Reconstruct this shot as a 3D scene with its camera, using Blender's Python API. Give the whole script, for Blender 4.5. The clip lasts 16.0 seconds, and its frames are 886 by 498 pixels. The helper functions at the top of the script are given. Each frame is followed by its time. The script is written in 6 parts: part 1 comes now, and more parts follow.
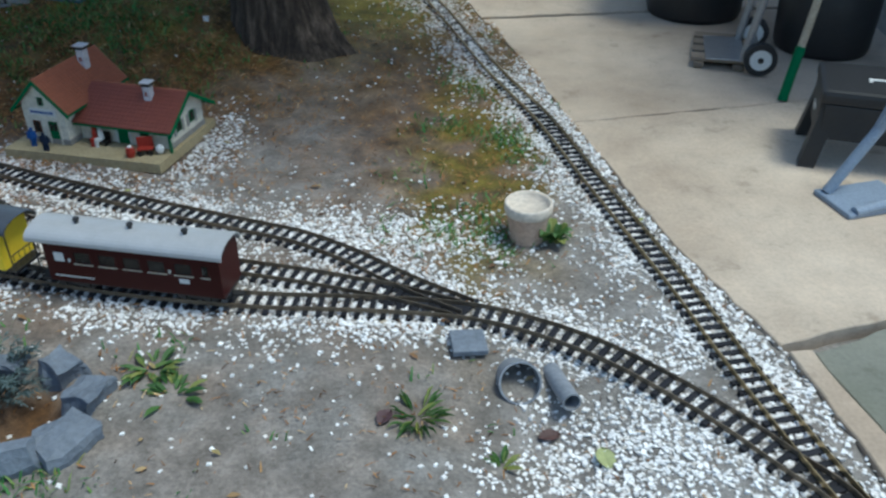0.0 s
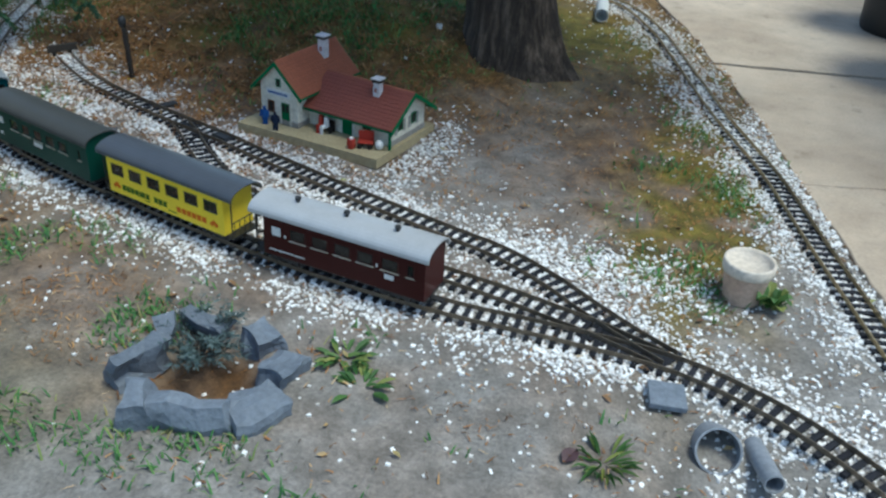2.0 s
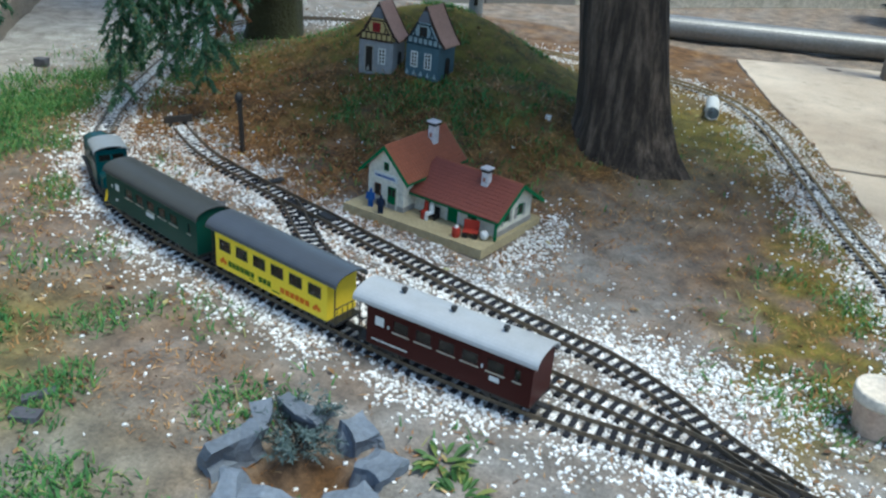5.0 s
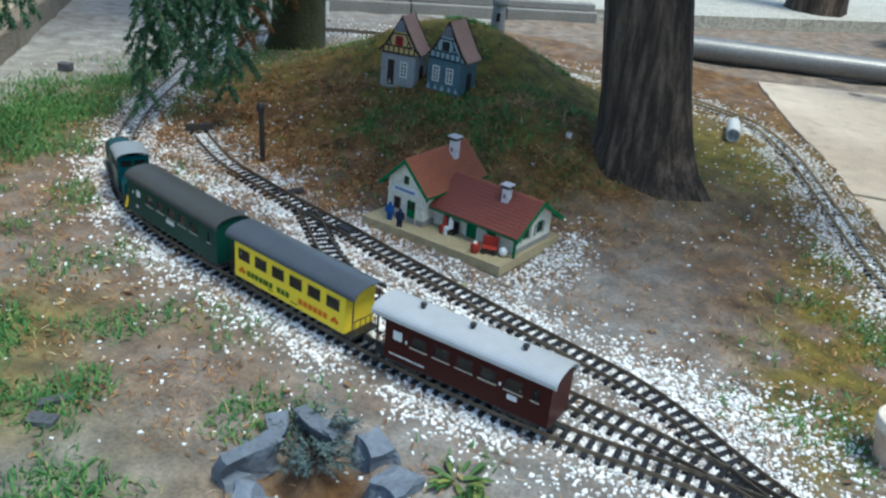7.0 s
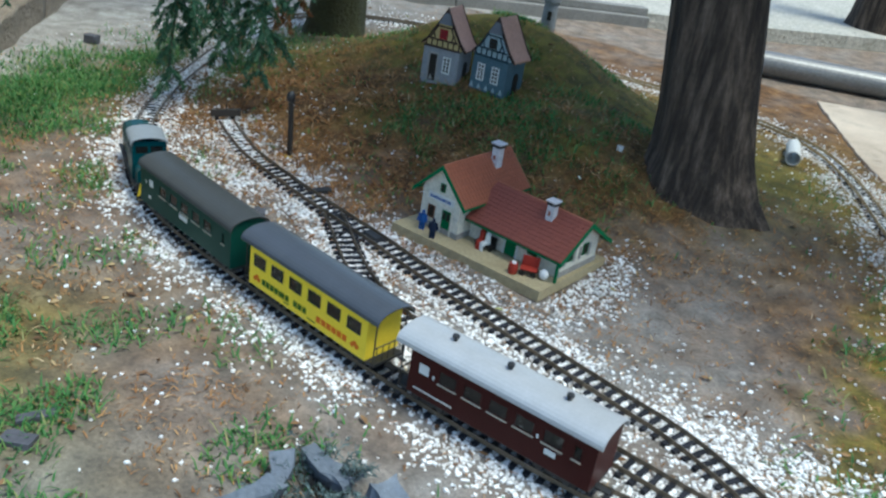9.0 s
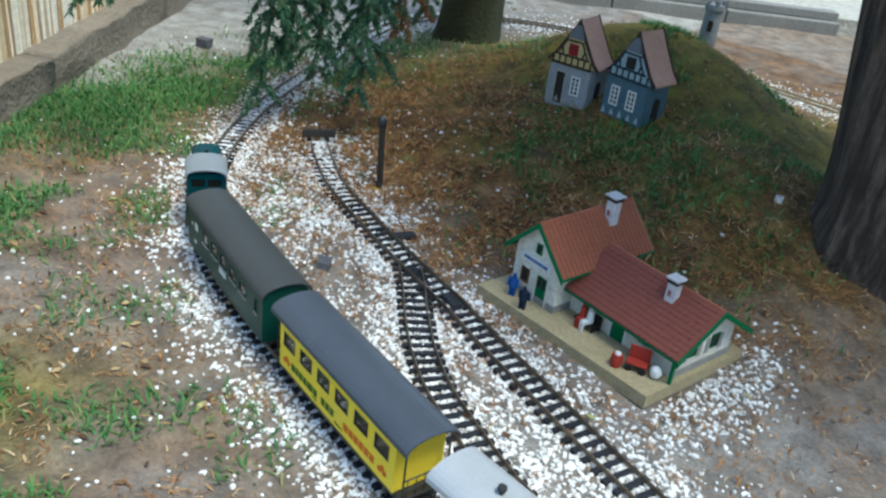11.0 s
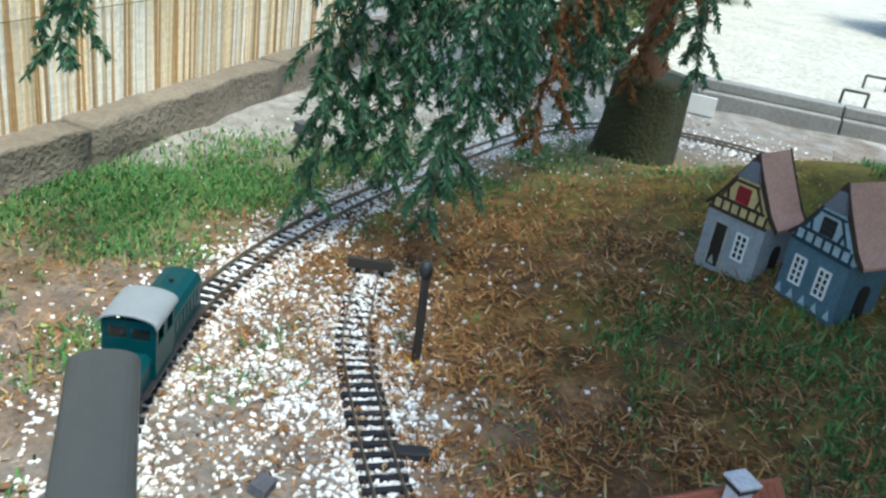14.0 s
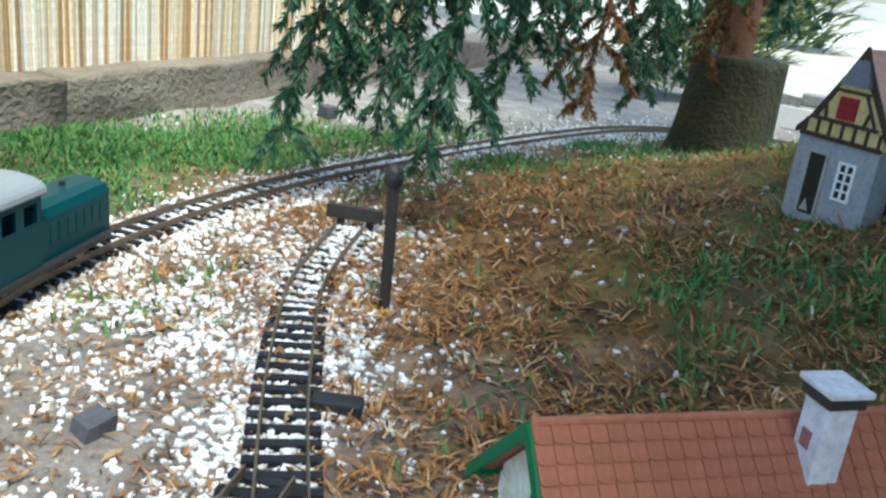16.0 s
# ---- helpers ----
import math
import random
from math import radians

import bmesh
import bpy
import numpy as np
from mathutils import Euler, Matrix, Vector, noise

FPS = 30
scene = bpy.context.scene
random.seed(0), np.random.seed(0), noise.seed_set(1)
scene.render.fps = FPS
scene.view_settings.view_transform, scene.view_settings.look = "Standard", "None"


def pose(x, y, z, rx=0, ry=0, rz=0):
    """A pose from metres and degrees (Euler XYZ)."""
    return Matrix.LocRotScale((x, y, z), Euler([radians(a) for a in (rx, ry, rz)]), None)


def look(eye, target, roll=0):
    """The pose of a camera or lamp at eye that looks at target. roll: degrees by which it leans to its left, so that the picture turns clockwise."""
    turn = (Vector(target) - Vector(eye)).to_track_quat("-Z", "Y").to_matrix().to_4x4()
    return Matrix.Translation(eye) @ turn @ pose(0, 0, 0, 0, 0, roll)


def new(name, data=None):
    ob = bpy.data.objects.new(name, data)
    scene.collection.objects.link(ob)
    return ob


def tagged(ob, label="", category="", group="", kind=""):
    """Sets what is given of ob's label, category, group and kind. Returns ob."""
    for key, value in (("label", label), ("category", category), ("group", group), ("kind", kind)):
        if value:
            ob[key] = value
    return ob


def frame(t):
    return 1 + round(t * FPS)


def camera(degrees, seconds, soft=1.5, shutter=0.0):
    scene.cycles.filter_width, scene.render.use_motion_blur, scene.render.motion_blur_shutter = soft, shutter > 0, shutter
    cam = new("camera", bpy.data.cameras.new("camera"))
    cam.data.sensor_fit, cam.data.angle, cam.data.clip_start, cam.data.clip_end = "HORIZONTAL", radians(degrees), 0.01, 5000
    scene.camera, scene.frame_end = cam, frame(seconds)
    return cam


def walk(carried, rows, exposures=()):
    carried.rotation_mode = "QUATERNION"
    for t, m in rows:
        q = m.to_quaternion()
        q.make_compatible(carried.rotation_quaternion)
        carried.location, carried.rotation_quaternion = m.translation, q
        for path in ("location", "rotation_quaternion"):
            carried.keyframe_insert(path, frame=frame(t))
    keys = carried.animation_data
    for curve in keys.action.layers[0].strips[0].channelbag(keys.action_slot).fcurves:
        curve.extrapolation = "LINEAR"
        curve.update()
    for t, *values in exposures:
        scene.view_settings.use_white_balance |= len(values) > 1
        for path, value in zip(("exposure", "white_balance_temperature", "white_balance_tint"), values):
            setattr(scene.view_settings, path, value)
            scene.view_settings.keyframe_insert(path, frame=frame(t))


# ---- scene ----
cam = camera(54.0, 16.0, soft=2.4, shutter=0.3)
PATH = [
    (0, (0.0969, -0.0501, 0.9958), (-0.0217, 1.6329, -0.0782), -0.09),
    (0.5, (0.0625, -0.0240, 0.9633), (-0.1651, 1.6564, -0.0970), 1.48),
    (1, (0.0326, -0.0149, 0.9488), (-0.3101, 1.6602, -0.0887), 2.77),
    (1.5, (0.0154, -0.0249, 0.9593), (-0.4280, 1.6269, -0.0775), 3.38),
    (2, (0.0071, -0.0294, 0.9633), (-0.4850, 1.6127, -0.0670), 3.59),
    (2.5, (-0.0110, -0.0244, 0.9681), (-0.5676, 1.5991, -0.0588), 3.34),
    (3, (-0.0241, -0.0076, 0.9752), (-0.6595, 1.5995, -0.0315), 3.57),
    (3.5, (-0.0358, 0.0089, 0.9661), (-0.7315, 1.6271, 0.0187), 4.07),
    (4, (-0.0486, 0.0152, 0.9670), (-0.7357, 1.6526, 0.0467), 3.84),
    (6.5, (-0.1004, 0.0167, 0.9585), (-0.8202, 1.6752, 0.1032), 5.94),
    (7, (-0.0958, 0.0168, 0.9630), (-0.8239, 1.6685, 0.1017), 5.81),
    (7.5, (-0.1000, 0.0210, 0.9607), (-0.8340, 1.6724, 0.1040), 6.01),
    (8, (-0.1001, 0.0444, 0.9622), (-0.8530, 1.6848, 0.1008), 6.35),
    (8.5, (-0.1258, 0.0798, 0.9525), (-0.9114, 1.7080, 0.0971), 7.42),
    (9, (-0.2055, 0.1788, 0.9260), (-0.9759, 1.8000, 0.0439), 9.16),
    (9.5, (-0.2774, 0.2801, 0.9122), (-1.0881, 1.8476, -0.0289), 7.30),
    (10, (-0.2767, 0.3942, 0.9277), (-1.1773, 1.9133, -0.0110), 8.12),
    (12.5, (-0.3405, 0.9249, 0.8539), (-1.6012, 2.1246, -0.1315), 7.16),
    (13, (-0.3750, 1.0612, 0.8232), (-1.6903, 2.2003, -0.1630), 9.69),
    (13.5, (-0.5022, 1.2127, 0.8205), (-1.9297, 2.3256, -0.0300), 8.69),
    (14, (-0.5871, 1.3051, 0.8108), (-2.0422, 2.3970, -0.0200), 8.95),
    (14.5, (-0.6816, 1.4469, 0.7369), (-2.1948, 2.4758, -0.0703), 9.37),
    (15, (-0.7230, 1.5137, 0.6129), (-2.2945, 2.5204, -0.1060), 8.87),
    (15.5, (-0.7196, 1.6022, 0.4910), (-2.3672, 2.5491, -0.1327), 8.78),
    (16, (-0.7010, 1.6337, 0.4462), (-2.3606, 2.5401, -0.2051), 7.23),
]
EXPOSURE = [(0, 0.15, 5800, -4), (2, 0.32, 5800, -4), (4, 0.6, 5800, -4), (9, 0.62, 5800, -4), (12.5, 0.92, 5950, -4), (14.5, 1.2, 6050, -4), (16, 1.34, 6050, -4)]
walk(cam, [(t, look(eye, target, roll)) for t, eye, target, roll in PATH], EXPOSURE)

# ---- light ----
world = bpy.data.worlds.new("sky")
scene.world = world
world.use_nodes = True
wn = world.node_tree
sky = wn.nodes.new("ShaderNodeTexSky")
sky.sky_type, sky.sun_disc = "NISHITA", False
SUN_UP, SUN_ROUND = 68.0, 92.0
sky.sun_elevation, sky.sun_rotation = radians(SUN_UP), radians(SUN_ROUND)
sky.air_density, sky.dust_density = 1.0, 1.5
wn.links.new(sky.outputs[0], wn.nodes["Background"].inputs[0])
wn.nodes["Background"].inputs[1].default_value = 0.15
sun_data = bpy.data.lights.new("sun", "SUN")
sun_data.energy, sun_data.angle, sun_data.color = 2.2, radians(18), (1.0, 0.93, 0.82)
sun = new("sun", sun_data)
a, e = radians(SUN_ROUND), radians(SUN_UP)
toward = Vector((math.sin(a) * math.cos(e), math.cos(a) * math.cos(e), math.sin(e)))
sun.matrix_world = look(toward * 20, (0, 0, 0))


# ---- materials ----
def tree_of(name, rough=0.7, metal=0.0):
    m = bpy.data.materials.new(name)
    m.use_nodes = True
    b = m.node_tree.nodes["Principled BSDF"]
    b.inputs["Roughness"].default_value, b.inputs["Metallic"].default_value = rough, metal
    return m, m.node_tree, b


def node(nt, kind, **values):
    n = nt.nodes.new(kind)
    for k, v in values.items():
        n.inputs[k.replace("_", " ")].default_value = v
    return n


def noise_at(nt, scale, detail=4.0, rough=0.6):
    geo = nt.nodes.new("ShaderNodeTexCoord")
    n = node(nt, "ShaderNodeTexNoise", Scale=scale, Detail=detail, Roughness=rough)
    nt.links.new(geo.outputs["Object"], n.inputs["Vector"])
    return n


def ramp(nt, source, stops):
    r = nt.nodes.new("ShaderNodeValToRGB")
    el = r.color_ramp.elements
    while len(el) < len(stops):
        el.new(0.5)
    for s, (p, c) in zip(el, stops):
        s.position, s.color = p, (*c, 1)
    nt.links.new(source, r.inputs[0])
    return r


def blend(nt, fac, one, two, how="MIX"):
    mx = nt.nodes.new("ShaderNodeMix")
    mx.data_type, mx.blend_type = "RGBA", how
    for sock, v in ((mx.inputs[0], fac), (mx.inputs[6], one), (mx.inputs[7], two)):
        if hasattr(v, "is_linked"):
            nt.links.new(v, sock)
        else:
            sock.default_value = v if not isinstance(v, tuple) else (*v, 1)
    return mx.outputs[2]


def relief(nt, b, source, strength, distance):
    n = node(nt, "ShaderNodeBump", Strength=strength, Distance=distance)
    nt.links.new(source, n.inputs["Height"])
    nt.links.new(n.outputs[0], b.inputs["Normal"])


def mottled(name, dark, light, rough=0.7, metal=0.0, coarse=12.0, fine=160.0, bump=0.25, depth=0.002, vary=0.0, grain=0.2, shine=0.5):
    """A surface whose colour wanders at two scales between dark and light."""
    m, nt, b = tree_of(name, rough, metal)
    b.inputs["Specular IOR Level"].default_value = shine
    big, small = noise_at(nt, coarse, 3.0), noise_at(nt, fine, 3.0)
    c = blend(nt, big.outputs[0], dark, light)
    r = ramp(nt, small.outputs[0], [(0.3, (1 - grain,) * 3), (0.7, (1 + grain * 0.6,) * 3)])
    c = blend(nt, 1.0, c, r.outputs[0], "MULTIPLY")
    if vary:
        info = nt.nodes.new("ShaderNodeObjectInfo")
        v = ramp(nt, info.outputs["Random"], [(0.0, (1 - vary,) * 3), (1.0, (1 + vary,) * 3)])
        c = blend(nt, 1.0, c, v.outputs[0], "MULTIPLY")
    nt.links.new(c, b.inputs["Base Color"])
    if bump:
        relief(nt, b, small.outputs[0], bump, depth)
    return m


def islands(name, stops, rough=0.75, through_light=0.0):
    """A colour of its own for each loose piece of one mesh."""
    m, nt, b = tree_of(name, rough)
    geo = nt.nodes.new("ShaderNodeNewGeometry")
    r = ramp(nt, geo.outputs["Random Per Island"], stops)
    nt.links.new(r.outputs[0], b.inputs["Base Color"])
    if through_light:
        t = nt.nodes.new("ShaderNodeBsdfTranslucent")
        nt.links.new(r.outputs[0], t.inputs["Color"])
        mx = nt.nodes.new("ShaderNodeMixShader")
        mx.inputs[0].default_value = through_light
        out = nt.nodes["Material Output"]
        nt.links.new(b.outputs[0], mx.inputs[1])
        nt.links.new(t.outputs[0], mx.inputs[2])
        nt.links.new(mx.outputs[0], out.inputs[0])
    return m


def ground_material():
    m, nt, b = tree_of("garden_soil", 0.95)
    big, mid, fine = noise_at(nt, 2.2, 5.0), noise_at(nt, 14.0, 5.0), noise_at(nt, 120.0, 5.0, 0.75)
    dirt = ramp(nt, mid.outputs[0], [(0.32, (0.17, 0.155, 0.14)), (0.5, (0.235, 0.22, 0.205)), (0.7, (0.32, 0.305, 0.29))])
    litter = ramp(nt, mid.outputs[0], [(0.3, (0.055, 0.026, 0.010)), (0.5, (0.15, 0.075, 0.027)), (0.7, (0.27, 0.145, 0.056))])
    moss = ramp(nt, mid.outputs[0], [(0.3, (0.05, 0.05, 0.006)), (0.7, (0.22, 0.18, 0.018))])
    pale = ramp(nt, mid.outputs[0], [(0.3, (0.26, 0.24, 0.21)), (0.7, (0.5, 0.48, 0.44))])
    at = nt.nodes.new("ShaderNodeVertexColor")
    at.layer_name = "cover"
    sep = nt.nodes.new("ShaderNodeSeparateColor")
    nt.links.new(at.outputs[0], sep.inputs[0])
    c = blend(nt, sep.outputs[0], dirt.outputs[0], litter.outputs[0])
    c = blend(nt, sep.outputs[1], c, moss.outputs[0])
    c = blend(nt, sep.outputs[2], c, pale.outputs[0])
    g = ramp(nt, fine.outputs[0], [(0.3, (0.6, 0.6, 0.6)), (0.65, (1.2, 1.2, 1.2))])
    c = blend(nt, 1.0, c, g.outputs[0], "MULTIPLY")
    nt.links.new(c, b.inputs["Base Color"])
    relief(nt, b, fine.outputs[0], 0.6, 0.006)
    return m


SOIL = ground_material()
def concrete_material(name, dark, light):
    """Worn concrete: broad stains, fine pores and a few dark pits."""
    m, nt, b = tree_of(name, 0.88)
    big, mid, fine = noise_at(nt, 1.6, 4.0), noise_at(nt, 9.0, 6.0, 0.7), noise_at(nt, 150.0, 3.0)
    c = blend(nt, ramp(nt, big.outputs[0], [(0.35, (0, 0, 0)), (0.65, (1, 1, 1))]).outputs[0], dark, light)
    c = blend(nt, 1.0, c, ramp(nt, mid.outputs[0], [(0.28, (0.62, 0.6, 0.57)), (0.42, (0.95, 0.95, 0.95)), (0.75, (1.12, 1.1, 1.08))]).outputs[0], "MULTIPLY")
    c = blend(nt, 1.0, c, ramp(nt, fine.outputs[0], [(0.25, (0.85, 0.85, 0.85)), (0.6, (1.04, 1.04, 1.04))]).outputs[0], "MULTIPLY")
    nt.links.new(c, b.inputs["Base Color"])
    relief(nt, b, mid.outputs[0], 0.25, 0.004)
    return m


def bark_material():
    """Bark with long upright furrows."""
    m, nt, b = tree_of("conifer_bark", 0.95)
    at = nt.nodes.new("ShaderNodeTexCoord")
    mp = nt.nodes.new("ShaderNodeMapping")
    mp.inputs["Scale"].default_value = (34, 34, 3.2)
    nt.links.new(at.outputs["Object"], mp.inputs["Vector"])
    n = node(nt, "ShaderNodeTexNoise", Scale=1.0, Detail=6.0, Roughness=0.65)
    nt.links.new(mp.outputs[0], n.inputs["Vector"])
    fine = noise_at(nt, 70, 4.0)
    c = ramp(nt, n.outputs[0], [(0.3, (0.012, 0.008, 0.006)), (0.48, (0.055, 0.039, 0.028)), (0.66, (0.17, 0.125, 0.092))])
    c = blend(nt, 1.0, c.outputs[0], ramp(nt, fine.outputs[0], [(0.3, (0.75, 0.75, 0.75)), (0.7, (1.15, 1.15, 1.15))]).outputs[0], "MULTIPLY")
    nt.links.new(c, b.inputs["Base Color"])
    relief(nt, b, n.outputs[0], 1.0, 0.03)
    return m


CONCRETE = concrete_material("worn_concrete", (0.39, 0.31, 0.235), (0.58, 0.485, 0.385))
DAMP_CONCRETE = concrete_material("mossy_concrete", (0.17, 0.175, 0.14), (0.28, 0.275, 0.235))
SLEEPER = mottled("sleeper_plastic", (0.012, 0.013, 0.018), (0.03, 0.031, 0.038), 0.6, coarse=8, fine=200, vary=0.3, shine=0.2)
BRASS = mottled("weathered_brass_rail", (0.36, 0.27, 0.14), (0.58, 0.45, 0.25), 0.35, 0.8, coarse=20, fine=200, bump=0.1)
RUSTY = mottled("dark_rusty_rail", (0.115, 0.092, 0.068), (0.26, 0.208, 0.15), 0.42, 0.6, coarse=20, fine=200, bump=0.1)
BARK = bark_material()
BLACK = mottled("black_plastic", (0.012, 0.012, 0.013), (0.03, 0.03, 0.032), 0.5, coarse=8, fine=120, bump=0.1)
WHITE_CHIPS = islands("white_gravel", [(0.0, (0.42, 0.38, 0.33)), (0.15, (0.66, 0.63, 0.60)), (0.4, (0.82, 0.81, 0.80)), (1.0, (0.92, 0.92, 0.92))], 0.5)
LITTER = islands("dry_needles", [(0.0, (0.04, 0.018, 0.007)), (0.3, (0.20, 0.085, 0.022)), (0.65, (0.36, 0.165, 0.05)), (0.92, (0.44, 0.25, 0.095)), (1.0, (0.6, 0.46, 0.28))], 0.9)
GRASS = islands("grass_blades", [(0.0, (0.04, 0.13, 0.035)), (0.6, (0.09, 0.255, 0.065)), (0.92, (0.2, 0.30, 0.08)), (1.0, (0.36, 0.31, 0.14))], 0.7, 0.3)
NEEDLES = islands("conifer_needles", [(0.0, (0.015, 0.06, 0.032)), (0.7, (0.055, 0.155, 0.08)), (0.93, (0.10, 0.18, 0.08)), (1.0, (0.22, 0.15, 0.06))], 0.6, 0.35)


# ---- mesh helpers ----
def part(name, bm, material, parent=None, label="", smooth=False):
    me = bpy.data.meshes.new(name)
    bm.to_mesh(me)
    bm.free()
    me.materials.append(material)
    if smooth:
        me.shade_smooth()
    ob = new(name, me)
    if parent:
        ob.parent = parent
    if label:
        ob["label"] = label
    return ob


def thing(name, m, label, category, group="", kind=""):
    ob = new(name)
    ob.empty_display_size = 0.05
    ob.matrix_world = m
    return tagged(ob, label, category, group, kind)


def box(lo, hi, bevel=0.0, bm=None):
    bm = bm or bmesh.new()
    lo, hi = Vector(lo), Vector(hi)
    r = bmesh.ops.create_cube(bm, size=1.0, matrix=Matrix.Translation((lo + hi) / 2) @ Matrix.Diagonal((*(hi - lo), 1)))
    if bevel:
        edges = {e for v in r["verts"] for e in v.link_edges}
        bmesh.ops.bevel(bm, geom=list(edges), offset=bevel, segments=2, affect="EDGES", profile=0.6)
    return bm


def rod(p, q, r0, r1=None, sides=10, bm=None):
    """A round bar from p to q."""
    bm = bm or bmesh.new()
    p, q = Vector(p), Vector(q)
    d = q - p
    m = Matrix.Translation((p + q) / 2) @ d.to_track_quat("Z", "Y").to_matrix().to_4x4()
    bmesh.ops.create_cone(bm, cap_ends=True, segments=sides, radius1=r0, radius2=r0 if r1 is None else r1, depth=d.length, matrix=m)
    return bm


def ball(at, r, squash=(1, 1, 1), bm=None, sub=2):
    bm = bm or bmesh.new()
    bmesh.ops.create_icosphere(bm, subdivisions=sub, radius=r, matrix=Matrix.Translation(at) @ Matrix.Diagonal((*squash, 1)))
    return bm


def lathe(profile, sides=32, bm=None, at=(0, 0, 0)):
    """Turns a profile of (radius, height) round the z axis."""
    bm = bm or bmesh.new()
    rings = []
    for r, z in profile:
        rings.append([bm.verts.new((at[0] + r * math.cos(i * math.tau / sides), at[1] + r * math.sin(i * math.tau / sides), at[2] + z)) for i in range(sides)])
    for one, two in zip(rings, rings[1:]):
        for i in range(sides):
            j = (i + 1) % sides
            bm.faces.new((one[i], one[j], two[j], two[i]))
    return bm


def prism(outline, depth, axis="y", bm=None, start=0.0):
    """Pushes a flat outline of (a, b) through a depth. axis y: a is x, b is z; axis x: a is y, b is z; axis z: a, b are x, y."""
    bm = bm or bmesh.new()
    put = {"y": lambda a, b, d: (a, d, b), "x": lambda a, b, d: (d, a, b), "z": lambda a, b, d: (a, b, d)}[axis]
    n = len(outline)
    one = [bm.verts.new(put(a, b, start)) for a, b in outline]
    two = [bm.verts.new(put(a, b, start + depth)) for a, b in outline]
    bm.faces.new(one)
    bm.faces.new(two[::-1])
    for i in range(n):
        j = (i + 1) % n
        bm.faces.new((one[j], one[i], two[i], two[j]))
    bmesh.ops.recalc_face_normals(bm, faces=bm.faces[:])
    return bm


def sheet(name, verts, faces, material, label, category, kind="stuff", smooth=False):
    me = bpy.data.meshes.new(name)
    me.from_pydata(verts, [], faces)
    me.materials.append(material)
    if smooth:
        me.shade_smooth()
    return tagged(new(name, me), label, category, "", kind)


# ---- the plan ----
def spline(points, step):
    """Points at even steps along a smooth line through the given ones."""
    p = [Vector((*q, 0)) if len(q) == 2 else Vector(q) for q in points]
    p = [2 * p[0] - p[1], *p, 2 * p[-1] - p[-2]]
    dense = []
    for i in range(1, len(p) - 2):
        a, b, c, d = p[i - 1 : i + 3]
        for k in range(40):
            t = k / 40
            dense.append(0.5 * (2 * b + (c - a) * t + (2 * a - 5 * b + 4 * c - d) * t * t + (3 * b - a - 3 * c + d) * t**3))
    dense.append(p[-2])
    out, left = [dense[0]], step
    for a, b in zip(dense, dense[1:]):
        gap = (b - a).length
        while gap >= left:
            a = a + (b - a) * (left / gap)
            out.append(a)
            gap, left = (b - a).length, step
        left -= gap
    return out


MAIN = [(0.72, 0.45), (0.675, 0.68), (0.62, 0.85), (0.558, 0.925), (0.49, 1.004), (0.413, 1.079), (0.307, 1.165), (0.19, 1.23), (0.05, 1.275), (-0.15, 1.285),
        (-0.37, 1.283), (-0.6, 1.302), (-0.8, 1.335), (-1.0, 1.378), (-1.2, 1.427), (-1.4, 1.478), (-1.58, 1.54), (-1.75, 1.635), (-1.9, 1.76), (-2.03, 1.90),
        (-2.14, 2.05), (-2.25, 2.23), (-2.36, 2.45), (-2.47, 2.68), (-2.6, 2.98), (-2.69, 3.3), (-2.62, 3.65), (-2.3, 3.9), (-1.8, 3.97), (-1.41, 3.95)]
OUTER = [(0.75, 0.45), (0.69, 0.68), (0.61, 0.904), (0.563, 1.048), (0.519, 1.191), (0.473, 1.362), (0.423, 1.523), (0.327, 1.825), (0.215, 2.185), (0.07, 2.55),
         (-0.082, 2.994), (-0.209, 3.346), (-0.371, 3.64), (-0.607, 3.806), (-0.9, 3.89), (-1.15, 3.93), (-1.41, 3.95)]
SIDING = [(0.05, 1.29), (-0.03, 1.335), (-0.115, 1.39), (-0.212, 1.458), (-0.33, 1.52), (-0.45, 1.556), (-0.58, 1.595), (-0.74, 1.645), (-0.9, 1.70),
          (-1.02, 1.74), (-1.14, 1.785), (-1.29, 1.832), (-1.46, 1.888), (-1.68, 1.975), (-1.8, 2.045), (-1.925, 2.13)]
LOOPLINE = [(0.03, 1.283), (-0.087, 1.325), (-0.19, 1.35), (-0.278, 1.37), (-0.42, 1.395), (-0.56, 1.42), (-0.66, 1.438), (-0.77, 1.465), (-0.9, 1.518),
            (-1.0, 1.567), (-1.09, 1.63), (-1.18, 1.71), (-1.25, 1.78), (-1.31, 1.83)]
LINES = {"MAIN": spline(MAIN, 0.025), "OUTER": spline(OUTER, 0.025), "SIDING": spline(SIDING, 0.025), "LOOPLINE": spline(LOOPLINE, 0.025)}
TRACKS = np.array([p[:2] for line in LINES.values() for p in line])


def near_track(xy):
    """Distance of each place from the nearest track."""
    out = np.empty(len(xy))
    for i in range(0, len(xy), 4000):
        out[i : i + 4000] = np.sqrt(((xy[i : i + 4000, None, :] - TRACKS[None]) ** 2).sum(-1).min(1))
    return out


LATTICE = np.random.default_rng(2).uniform(0, math.tau, (256, 256))


